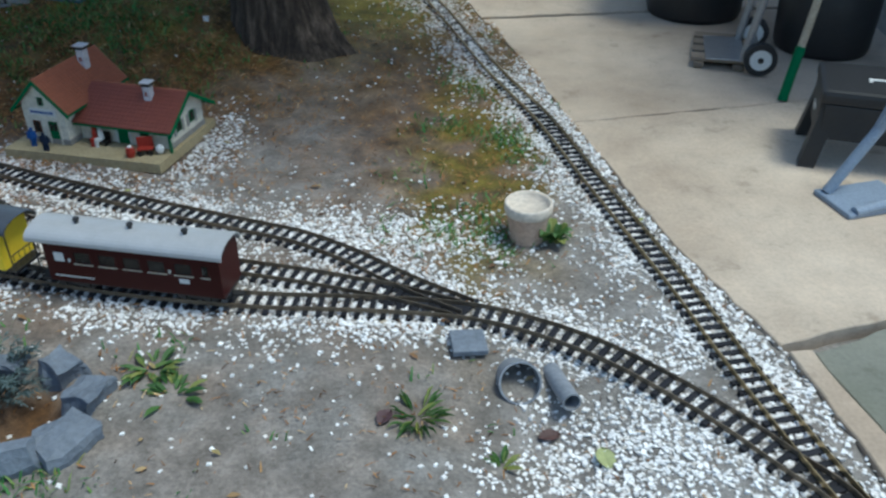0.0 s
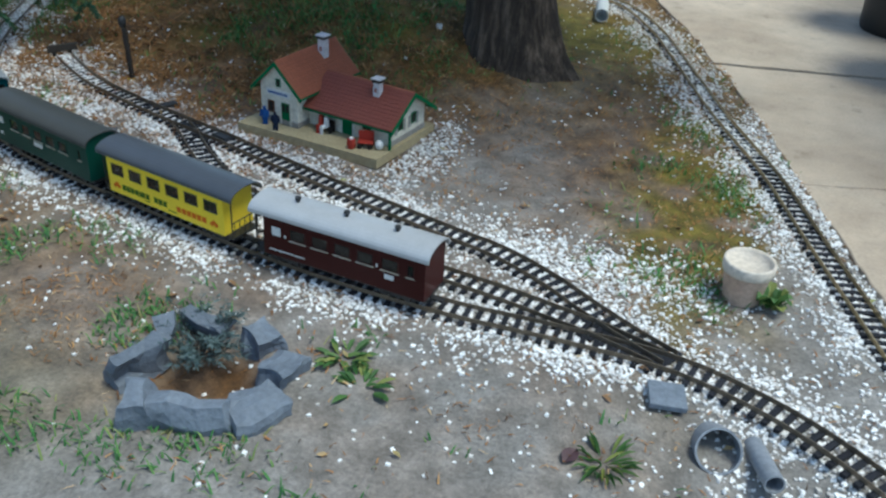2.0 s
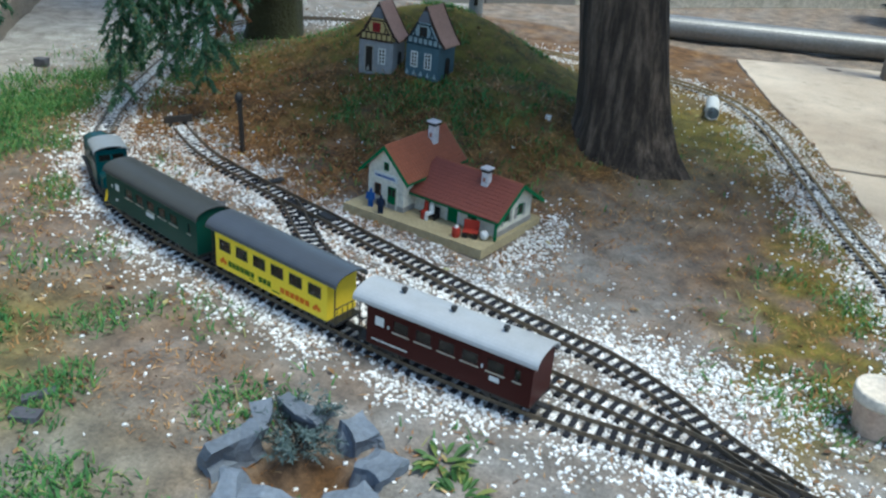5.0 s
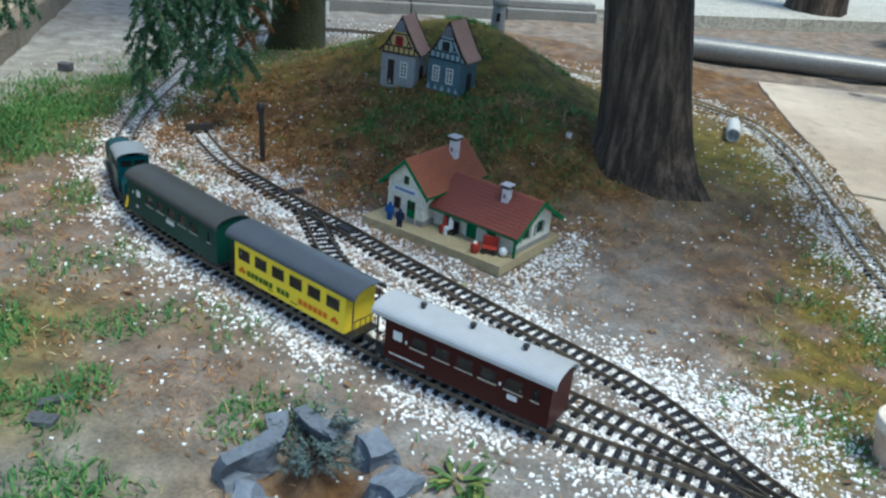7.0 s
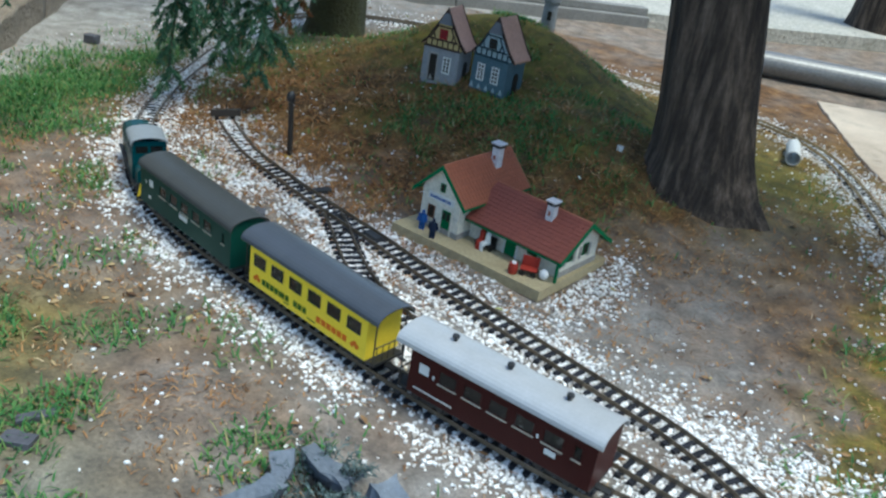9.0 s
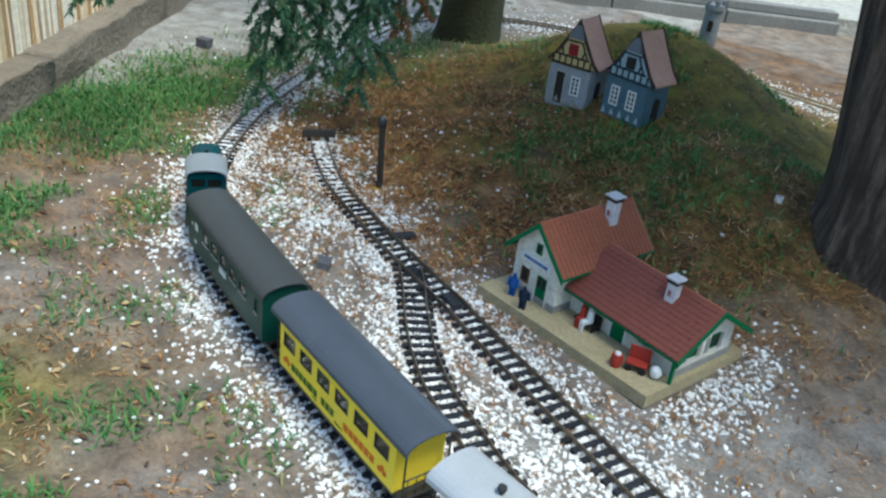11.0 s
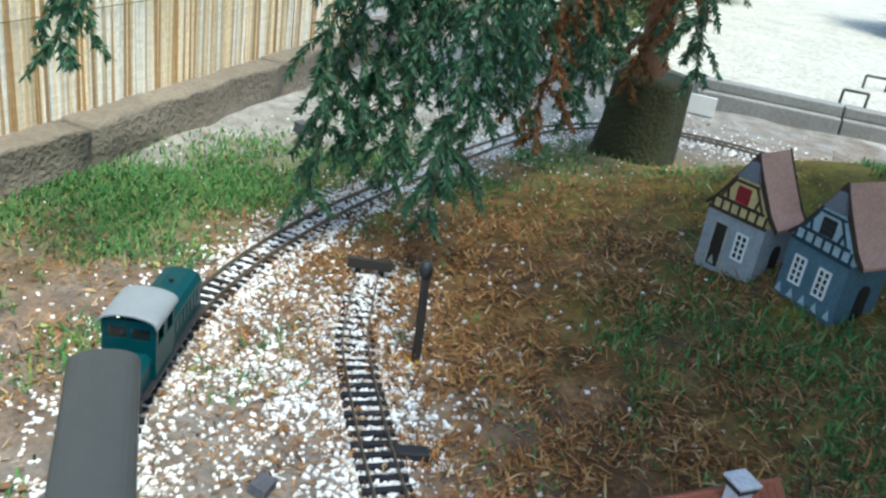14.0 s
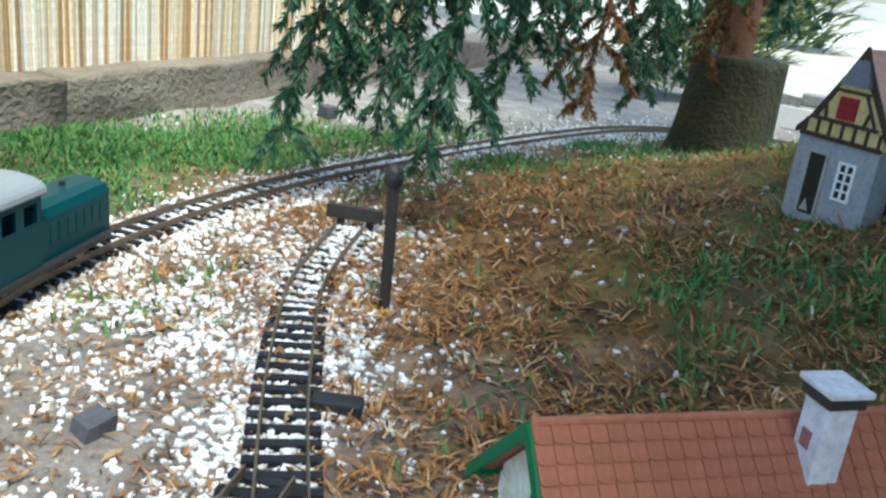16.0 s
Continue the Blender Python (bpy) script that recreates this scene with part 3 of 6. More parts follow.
def bogie(parent, x):
    b = part("bogie", box((x - 0.04, -0.026, 0.004), (x + 0.04, 0.026, 0.022), 0.002), BLACK, parent)
    for dx in (-0.025, 0.025):
        for s in (-1, 1):
            w = part("wheel", rod((x + dx, s * 0.019, 0.0095), (x + dx, s * 0.0235, 0.0095), 0.0098, sides=18), STEEL, b)
        part("axle_box", box((x + dx - 0.006, -0.031, 0.006), (x + dx + 0.006, -0.026, 0.016), 0.001), BLACK, b)
        part("axle_box", box((x + dx - 0.006, 0.026, 0.006), (x + dx + 0.006, 0.031, 0.016), 0.001), BLACK, b)
    return b


def coach(m, label, body_paint, roof_paint, x0, x1, windows, frame_paint, ends, roof_len=0.395, sill_paint=None):
    """A bogie coach. x0, x1: ends of the closed body; windows: (xa, xb) pairs; z is counted from the rail top."""
    c = thing("model_coach", m, label, "model coach", "coaches of the model train")
    half, z0, z1, zt = 0.041, 0.026, 0.111, 0.135
    za, zb = 0.070, 0.097
    part("underframe", box((-0.19, -0.036, 0.019), (0.19, 0.036, 0.0255), 0.001), BLACK, c)
    bm = bmesh.new()
    for s in (-1, 1):
        side_wall(x0, x1, z0, z1, s * half, 0.0024, [(xa, xb, za, zb) for xa, xb in windows], bm)
    part("body", bm, body_paint, c)
    arch = [(y, z) for y, z in roof_outline(half - 0.0012, z1, zt - 0.004, 0.0, 10)[:11]]
    for x in (x0, x1):
        part("end_wall", prism([(-half + 0.0012, z0), (half - 0.0012, z0), *arch[::-1]], 0.0024, "x", start=x - 0.0012 + (0.0013 if x == x0 else -0.0013)), body_paint, c)
    part("floor", box((x0 + 0.003, -half + 0.002, z0), (x1 - 0.003, half - 0.002, z0 + 0.003)), INSIDE, c)
    for k in range(5):
        x = x0 + 0.04 + k * (x1 - x0 - 0.08) / 4
        part("seat", box((x - 0.012, -0.03, z0 + 0.003), (x + 0.006, 0.03, z0 + 0.042), 0.002), INSIDE, c)
    roof = part("roof", prism(roof_outline(0.0465, z1 + 0.001, zt, 0.0025), roof_len, "x", start=-roof_len / 2), roof_paint, c, smooth=False)
    for s in (-1, 1):
        for xa, xb in windows:
            w = part("window", window_frame(xa + 0.0003, xb - 0.0003, za + 0.0003, zb - 0.0003, s * half, 0.0016, 0.0019), frame_paint, c)
            part("pane", box((xa + 0.001, s * half - 0.0004, za + 0.001), (xb - 0.001, s * half + 0.0004, zb - 0.001)), GLASS, w).visible_shadow = False
            if sill_paint:
                part("sill", box((xa - 0.001, min(s * half, s * (half + 0.003)), za - 0.0022), (xb + 0.001, max(s * half, s * (half + 0.003)), za - 0.0002)), sill_paint, w)
    for x in (-0.125, 0.125):
        bogie(c, x)
    for x, s in ((-0.19, -1), (0.19, 1)):
        part("coupling", box((x - 0.004, -0.006, 0.009), (x + s * 0.022, 0.006, 0.014) if s > 0 else (x + 0.004, 0.006, 0.014), 0.001) if s > 0 else box((x - 0.022, -0.006, 0.009), (x + 0.004, 0.006, 0.014), 0.001), BLACK, c)
    for x in ends:
        s = 1 if x > 0 else -1
        for y in (-0.037, 0.037):
            part("platform_post", rod((x, y, z0), (x, y, z1), 0.0016, sides=6), BLACK, c)
        part("railing", rail_frame(x), BLACK, c)
        part("step", box((x - 0.008, -0.044, 0.006), (x + 0.008, -0.036, 0.009), 0.0008), BLACK, c)
        part("step", box((x - 0.008, 0.036, 0.006), (x + 0.008, 0.044, 0.009), 0.0008), BLACK, c)
    return c


def rail_frame(x):
    bm = bmesh.new()
    rod((x, -0.037, 0.058), (x, 0.037, 0.058), 0.0013, sides=6, bm=bm)
    rod((x, -0.037, 0.040), (x, 0.037, 0.040), 0.001, sides=6, bm=bm)
    for k in range(5):
        y = -0.03 + 0.015 * k
        rod((x, y, 0.026), (x, y, 0.058), 0.0009, sides=6, bm=bm)
    return bm


SIDE = -0.041 - 0.0017


def plate(parent, name, x0, x1, z0, z1, material, label="", both=True):
    for y in (SIDE, -SIDE) if both else (SIDE,):
        part(name, box((x0, y - 0.0004, z0), (x1, y + 0.0004, z1), 0.0), material, parent, label)


def letters(parent, widths, x, z0, z1, material, label):
    """Plain bars of the size of the lettering, on both sides."""
    for w in widths:
        if w > 0:
            plate(parent, "letter_bar", x, x + w * 0.78, z0, z1, material, label)
        x += abs(w)


def fruit(parent, x):
    for y in (SIDE, -SIDE):
        for dx, dz in ((-0.006, 0.0), (0.006, 0.0), (0.0, 0.005)):
            lift = 0.0002 * (dz > 0)
            part("fruit", rod((x + dx, y - 0.0006 - lift, 0.044 + dz), (x + dx, y + 0.0006 + lift, 0.044 + dz), 0.0048, sides=12), LETTER_ORANGE, parent, "orange painted fruit")


RED_AT, YELLOW_AT, GREEN_AT, ENGINE_AT = on_rails(-0.59), on_rails(-1.015), on_rails(-1.42), on_rails(-1.77)

red = coach(pose_on_rails(RED_AT, 25), "maroon model railway coach with a silver roof on the track", MAROON, SILVER_ROOF, -0.165, 0.19,
            [(-0.105, -0.068), (-0.055, -0.018), (-0.005, 0.032), (0.045, 0.082), (0.098, 0.135), (0.152, 0.168)], MAROON, (-0.186,), sill_paint=CREAM)
plate(red, "notice", -0.145, -0.125, 0.072, 0.091, WHITE, "white notice panel")
plate(red, "emblem", 0.106, 0.126, 0.052, 0.062, WHITE, "white slanted emblem")
letters(red, [0.006, 0.005, 0.009, 0.004, 0.008, 0.006, 0.004, 0.007, 0.009, 0.005, 0.006, 0.008, 0.005], -0.152, 0.0375, 0.0405, WHITE, "small white lettering bars")
plate(red, "class_mark", -0.1165, -0.1125, 0.072, 0.079, WHITE)
plate(red, "class_mark", 0.0875, 0.0915, 0.072, 0.079, WHITE)
for x in (-0.11, 0.0, 0.11):
    part("roof_vent", lathe([(0.0, 0.012), (0.006, 0.011), (0.0065, 0.007), (0.004, 0.006), (0.004, 0.0)], 12, at=(x, 0.0, 0.1345)), BLACK, red)

yellow = coach(pose_on_rails(YELLOW_AT, 25), "bright yellow model railway coach with a grey roof and fruit lettering", YELLOW, GREY_ROOF, -0.17, 0.17,
               [(-0.157 + k * 0.0548, -0.157 + k * 0.0548 + 0.037) for k in range(6)], BLACK, (-0.187, 0.187))
letters(yellow, [0.013, 0.012, 0.014, 0.013, 0.006, 0.014, 0.013, -0.012, 0.013, 0.014, 0.013], -0.128, 0.0395, 0.052, LETTER_GREEN, "green lettering bars")
letters(yellow, [0.015, 0.0145, 0.0145, 0.0145, 0.0145, 0.0145], 0.036, 0.0395, 0.052, LETTER_ORANGE, "orange lettering bars")
fruit(yellow, -0.145)
fruit(yellow, 0.142)
letters(yellow, [0.02, -0.05, 0.03], -0.06, 0.0335, 0.0355, LETTER_GREEN, "small green lettering bars")

green = coach(pose_on_rails(GREEN_AT, 25), "dark green model railway coach with a dull grey roof", GREEN, OLIVE_ROOF, -0.19, 0.19,
              [(-0.105 + k * 0.047, -0.105 + k * 0.047 + 0.033) for k in range(5)] + [(0.155, 0.167)], GREEN, (), 0.39, CREAM)
plate(green, "route_board", -0.015, 0.018, 0.054, 0.064, WHITE, "white route board")
plate(green, "notice", -0.148, -0.132, 0.076, 0.092, WHITE, "pale round notice")
plate(green, "class_mark", -0.166, -0.162, 0.078, 0.085, WHITE)
plate(green, "class_mark", -0.152, -0.142, 0.046, 0.052, WHITE)


def engine(m):
    c = thing("model_locomotive", m, "blue-green model diesel locomotive with a pale cab roof", "model locomotive")
    part("underframe", box((-0.142, -0.036, 0.014), (0.142, 0.036, 0.026), 0.0015), BLACK, c)
    hood = prism([(-0.034, 0.026), (0.034, 0.026), (0.034, 0.078), (0.028, 0.088), (0.014, 0.093), (-0.014, 0.093), (-0.028, 0.088), (-0.034, 0.078)], 0.155, "x", start=-0.142)
    part("long_hood", hood, TEAL, c)
    rear = prism([(-0.034, 0.026), (0.034, 0.026), (0.034, 0.062), (0.026, 0.070), (-0.026, 0.070), (-0.034, 0.062)], 0.048, "x", start=0.094)
    part("short_hood", rear, TEAL, c)
    bm = bmesh.new()
    for s in (-1, 1):
        side_wall(0.014, 0.094, 0.026, 0.118, s * 0.0385, 0.0025, [(0.022, 0.046, 0.082, 0.106), (0.060, 0.084, 0.082, 0.106)], bm)
    cab = part("cab", bm, TEAL, c)
    for x in (0.0155, 0.0925):
        bm = bmesh.new()
        box((x - 0.0012, -0.037, 0.026), (x + 0.0012, 0.037, 0.092), 0, bm)
        box((x - 0.0012, -0.037, 0.11), (x + 0.0012, 0.037, 0.122), 0, bm)
        for ya, yb in ((-0.037, -0.031), (-0.003, 0.003), (0.031, 0.037)):
            box((x - 0.0012, ya, 0.092), (x + 0.0012, yb, 0.11), 0, bm)
        part("cab_wall", bm, TEAL, c)
        for ya, yb in ((-0.031, -0.003), (0.003, 0.031)):
            part("pane", box((x - 0.0005, ya, 0.092), (x + 0.0005, yb, 0.11)), GLASS, cab).visible_shadow = False
    part("cab_roof", prism(roof_outline(0.044, 0.116, 0.134, 0.0025), 0.092, "x", start=0.008), CAB_ROOF, c)
    stripes = part("buffer_beam", box((0.142, -0.037, 0.003), (0.146, 0.037, 0.038), 0.0008), BLACK, c)
    for k in range(5):
        y = -0.036 + k * 0.0135
        bm = prism([(y, 0.0045), (y + 0.0065, 0.0045), (y + 0.0145, 0.0365), (y + 0.008, 0.0365)], 0.0006, "x", start=0.1461)
        part("hazard_stripe", bm, YELLOW, stripes, "yellow hazard stripe")
    part("buffer_beam", box((-0.146, -0.034, 0.006), (-0.142, 0.034, 0.028), 0.0008), BLACK, c)
    for x, s in ((0.142, 1), (-0.142, -1)):
        for y in (-0.02, 0.02):
            part("headlight", rod((x, y, 0.046), (x + s * 0.004, y, 0.046), 0.005, sides=14), WHITE, c)
        part("coupling", box((min(x, x + s * 0.03), -0.006, 0.008), (max(x, x + s * 0.03), 0.006, 0.013), 0.001), BLACK, c)
    part("number_bars", box((0.1422, -0.014, 0.056), (0.1428, 0.014, 0.061)), WHITE, c, "white number bars")
    part("exhaust", rod((-0.09, 0, 0.092), (-0.09, 0, 0.099), 0.004, sides=10), BLACK, c)
    for s in (-1, 1):
        for k in range(7):
            x = -0.13 + k * 0.018
            part("louvre", box((x, s * 0.0345 - 0.0006, 0.045), (x + 0.012, s * 0.0345 + 0.0006, 0.07)), TEAL, c)
        part("running_board", box((-0.142, s * 0.040 - 0.004, 0.0255), (0.142, s * 0.040 + 0.004, 0.028), 0.0006), BLACK, c)
    for x in (-0.09, 0.0, 0.085):
        for s in (-1, 1):
            part("wheel", rod((x, s * 0.019, 0.0145), (x, s * 0.0235, 0.0145), 0.0147, sides=20), STEEL, c)
    return c


engine(pose_on_rails(ENGINE_AT, 22))

# ---- the station ----
PLASTER = mottled("cream_plaster", (0.56, 0.52, 0.42), (0.84, 0.80, 0.70), 0.85, coarse=22, fine=140, bump=0.2)
STONE = mottled("grey_quoin", (0.22, 0.21, 0.2), (0.38, 0.36, 0.33), 0.85, coarse=40, fine=140)
SIGN_GREEN = paint("green_woodwork", (0.01, 0.15, 0.055), 0.5)
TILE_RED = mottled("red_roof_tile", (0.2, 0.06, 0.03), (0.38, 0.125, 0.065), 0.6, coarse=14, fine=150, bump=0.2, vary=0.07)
TILE_DARK = mottled("darker_red_roof_tile", (0.14, 0.034, 0.022), (0.25, 0.066, 0.042), 0.65, coarse=14, fine=150, bump=0.2, vary=0.05)
SAND = mottled("sandy_platform", (0.30, 0.24, 0.13), (0.46, 0.38, 0.23), 0.9, coarse=14, fine=120, bump=0.4)
CHIMNEY = mottled("whitewashed_chimney", (0.42, 0.40, 0.42), (0.66, 0.65, 0.68), 0.8, coarse=60, fine=160)
BRICK = mottled("brick_patch", (0.22, 0.08, 0.06), (0.35, 0.15, 0.12), 0.85, coarse=60, fine=160)
DARK = paint("dark_opening", (0.03, 0.026, 0.022), 0.5)
BLUE = paint("blue_cloth", (0.03, 0.10, 0.32), 0.8)
NAVY = paint("navy_cloth", (0.02, 0.03, 0.06), 0.8)
REDCLOTH = paint("red_paint", (0.36, 0.045, 0.03), 0.6)

PLATFORM_TOP = 0.026
STATION = pose(-1.148, 1.892, 0.0, 0, 0, -11.5)


def tile_mesh(name, length, width, material):
    """One roof tile with a rounded lower edge; x across, y up the slope."""
    out = [(-width / 2, length), (-width / 2, 0.0012)] + [(width / 2 * math.sin(a), 0.0012 - 0.0022 * math.cos(a)) for a in (-0.9, -0.45, 0, 0.45, 0.9)] + [(width / 2, 0.0012), (width / 2, length)]
    bm = prism(out, 0.0016, "z")
    me = bpy.data.meshes.new(name)
    bm.to_mesh(me)
    bm.free()
    me.materials.append(material)
    return me


def tiled_slope(parent, corner, across, up, n_across, n_up, me):
    """Tiles over a slope: corner at the eave, across along the eave, up the slope."""
    ax, uy = across.normalized(), up.normalized()
    nz = ax.cross(uy)
    w, h = across.length / n_across, up.length / n_up
    for j in range(n_up):
        for i in range(n_across):
            p = corner + ax * (w * (i + 0.5)) + uy * (h * j) + nz * 0.0022
            ob = new("roof_tile", me)
            ob.parent = parent
            m = Matrix((ax, (uy - nz * 0.17).normalized(), nz)).transposed().to_4x4()
            m.translation = p
            ob.matrix_basis = m


def gable_house(parent, u0, u1, v0, v1, z0, eave, ridge, along, wall_mat):
    """Four walls with gables; along 'v': the ridge runs from front to back, 'u': from side to side."""
    bm = bmesh.new()
    t = 0.004
    if along == "v":
        mid = (u0 + u1) / 2
        for v in (v0, v1 - t):
            prism([(u0, z0), (u1, z0), (u1, eave), (mid, ridge), (u0, eave)], t, "y", bm, v)
        for u in (u0, u1 - t):
            box((u + 0.0001, v0 + t, z0), (u + t - 0.0001, v1 - t, eave - 0.002), 0, bm)
    else:
        mid = (v0 + v1) / 2
        for u in (u0, u1 - t):
            prism([(v0, z0), (v1, z0), (v1, eave), (mid, ridge), (v0, eave)], t, "x", bm, u)
        for v in (v0, v1 - t):
            box((u0 + t, v + 0.0001, z0), (u1 - t, v + t - 0.0001, eave - 0.002), 0, bm)
    return part("wall", bm, wall_mat, parent)


def chimney(parent, u, v, z0, z1, w):
    c = part("chimney", box((u - w, v - w, z0), (u + w, v + w, z1 - 0.012), 0.001), CHIMNEY, parent)
    part("collar", box((u - w * 1.25, v - w * 1.25, z1 - 0.012), (u + w * 1.25, v + w * 1.25, z1 - 0.005), 0.001), BLACK, c)
    part("cap", box((u - w * 1.45, v - w * 1.45, z1 - 0.004), (u + w * 1.45, v + w * 1.45, z1), 0.001), CHIMNEY, c)
    part("brick_patch", box((u - w * 0.5, v - w - 0.0006, z0 + 0.022), (u + w * 0.3, v - w - 0.0001, z0 + 0.034)), BRICK, c)
    return c


def station():
    s = thing("model_station", STATION, "cream plastered model railway station with red tiled roofs and green trim", "model station")
    part("platform_base", prism([(-0.004, -0.024), (0.2, -0.012), (0.426, 0.0), (0.425, 0.285), (0.0, 0.285)], PLATFORM_TOP, "z"), SAND, s, "sandy platform base")
    z = PLATFORM_TOP
    # tall wing
    u0, u1, v0, v1, eave, ridge = 0.03, 0.15, 0.038, 0.262, 0.132, 0.192
    wall = gable_house(s, u0, u1, v0, v1, z, eave, ridge, "v", PLASTER)
    part("plinth", box((u0 - 0.003, v0 - 0.003, z), (u1 + 0.003, v0 - 0.0001, z + 0.014), 0.0008), STONE, s)
    part("plinth", box((u1 + 0.0001, v0 - 0.003, z), (u1 + 0.003, 0.1, z + 0.014), 0.0008), STONE, s)
    for u in (u0, u1 - 0.012):
        for k in range(4):
            part("quoin", box((u - 0.0006, v0 - 0.0012, z + 0.018 + k * 0.022), (u + 0.0125 - 0.004 * (k % 2), v0 - 0.0001, z + 0.034 + k * 0.022), 0.0004), PLASTER, s)
    door = part("door", box((0.098, v0 - 0.0025, z + 0.001), (0.126, v0 - 0.0002, z + 0.062), 0.0006), SIGN_GREEN, s, "green panelled door")
    for x in (0.101, 0.1135):
        part("pane", box((x, v0 - 0.0031, z + 0.036), (x + 0.0095, v0 - 0.0026, z + 0.057)), DARK, door)
    part("surround", prism([(0.093, z), (0.098, z), (0.098, z + 0.062), (0.126, z + 0.062), (0.126, z), (0.131, z), (0.131, z + 0.063), (0.112, z + 0.071), (0.093, z + 0.063)], 0.003, "y", start=v0 - 0.0031), PLASTER, s)
    win = part("window", window_frame(0.052, 0.074, z + 0.026, z + 0.060, v0 - 0.001, 0.003, 0.0014), paint("brown_window", (0.16, 0.07, 0.04)), s, "brown framed window")
    part("pane", box((0.0545, v0 - 0.0012, z + 0.0285), (0.0715, v0 - 0.0003, z + 0.0575)), DARK, win)
    part("surround", prism([(0.047, z + 0.06), (0.079, z + 0.06), (0.074, z + 0.0655), (0.063, z + 0.068), (0.052, z + 0.0655)], 0.002, "y", start=v0 - 0.0021), PLASTER, s)
    attic = part("window", window_frame(0.082, 0.097, z + 0.102, z + 0.124, v0 - 0.001, 0.0022, 0.0014), SIGN_GREEN, s)
    part("pane", box((0.084, v0 - 0.0012, z + 0.104), (0.095, v0 - 0.0003, z + 0.122)), DARK, attic)
    sign = part("sign", box((0.050, v0 - 0.004, z + 0.076), (0.130, v0 - 0.0002, z + 0.093), 0.0005), WHITE, s, "white station name board")
    x = 0.056
    for w in (0.005, 0.004, 0.006, 0.005, 0.004, 0.005, 0.006, 0.004, 0.005, 0.005):
        part("letter_bar", box((x, v0 - 0.0046, z + 0.081), (x + w, v0 - 0.0041, z + 0.088)), BLUE, sign, "blue lettering bar")
        x += w + 0.0018
    side = part("window", window_frame(0.078, 0.100, z + 0.04, z + 0.07, 0, 0.0025, 0.0014), STONE, s)
    side.matrix_basis = pose(u1 + 0.0012, 0.0, 0, 0, 0, 90)
    part("pane", box((0.0802, -0.0008, z + 0.0425), (0.0978, 0.0002, z + 0.0675)), DARK, side)
    # its roof
    rv0, rv1, half = 0.024, 0.29, 0.081
    mid = (u0 + u1) / 2
    drop = (ridge - eave) / ((u1 - u0) / 2)
    top = ridge + 0.005
    low = top - drop * half
    roof = part("roof", prism([(mid - half, low), (mid, top), (mid + half, low), (mid + half, low - 0.003), (mid, top - 0.004), (mid - half, low - 0.003)], rv1 - rv0, "y", start=rv0), TILE_RED, s)
    tm = tile_mesh("roof_tile", 0.0118, 0.0122, TILE_RED)
    slope = Vector((half, 0, top - low))
    tiled_slope(roof, Vector((mid + half, rv0, low)), Vector((0, rv1 - rv0, 0)), Vector((-half, 0, top - low)), 23, 10, tm)
    tiled_slope(roof, Vector((mid - half, rv1, low)), Vector((0, rv0 - rv1, 0)), slope, 23, 10, tm)
    part("ridge", rod((mid, rv0, top + 0.002), (mid, rv1, top + 0.002), 0.0032, sides=8), TILE_RED, roof)
    for sgn in (-1, 1):
        for v in (rv0 - 0.0025, rv1):
            part("bargeboard", prism([(mid, top + 0.003), (mid + sgn * (half + 0.003), low), (mid + sgn * (half + 0.003), low - 0.011), (mid, top - 0.009)], 0.0025, "y", start=v), SIGN_GREEN, s)
        part("gutter", box((mid + sgn * half - 0.002, rv0, low - 0.006), (mid + sgn * half + 0.002, rv1, low - 0.001), 0.0006), SIGN_GREEN, s)
    chimney(s, mid + 0.022, 0.205, top - 0.03, top + 0.036, 0.0105)
    # low wing
    u0, u1, v0, v1, eave, ridge = 0.152, 0.412, 0.085, 0.250, 0.094, 0.146
    gable_house(s, u0, u1, v0, v1, z, eave, ridge, "u", PLASTER)
    part("plinth", box((u1 + 0.0001, v0 - 0.003, z), (u1 + 0.003, v1, z + 0.014), 0.0008), STONE, s)
    door = part("door", box((0.262, v0 - 0.0025, z + 0.001), (0.294, v0 - 0.0002, z + 0.055), 0.0006), SIGN_GREEN, s, "green door")
    part("surround", prism([(0.257, z), (0.262, z), (0.262, z + 0.056), (0.294, z + 0.056), (0.294, z), (0.299, z), (0.299, z + 0.061), (0.257, z + 0.061)], 0.003, "y", start=v0 - 0.0031), WHITE, s)
    for xa, xb in ((0.19, 0.215), (0.325, 0.352)):
        w = part("window", window_frame(xa, xb, z + 0.028, z + 0.056, v0 - 0.001, 0.0025, 0.0014), SIGN_GREEN, s)
        part("pane", box((xa + 0.002, v0 - 0.0012, z + 0.030), (xb - 0.002, v0 - 0.0003, z + 0.054)), DARK, w)
    for va in (0.118, 0.182):
        w = part("window", window_frame(va, va + 0.022, z + 0.032, z + 0.062, 0, 0.0025, 0.0014), SIGN_GREEN, s)
        w.matrix_basis = pose(u1 + 0.0012, 0.0, 0, 0, 0, 90)
        part("pane", box((va + 0.002, -0.0008, z + 0.0342), (va + 0.02, 0.0002, z + 0.0598)), DARK, w)
        for off in (-0.014, 0.025):
            part("stone_patch", box((u1 + 0.0001, va + off, z + 0.025), (u1 + 0.0012, va + off + 0.011, z + 0.058)), STONE, s)
    ru0, ru1, half = 0.1535, 0.432, 0.109
    mid = (v0 + v1) / 2
    top = ridge + 0.004
    low = top - (ridge - eave) / ((v1 - v0) / 2) * half
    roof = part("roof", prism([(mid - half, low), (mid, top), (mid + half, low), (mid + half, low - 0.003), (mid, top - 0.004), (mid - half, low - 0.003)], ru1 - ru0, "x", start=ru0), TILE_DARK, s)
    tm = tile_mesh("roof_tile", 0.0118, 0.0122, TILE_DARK)
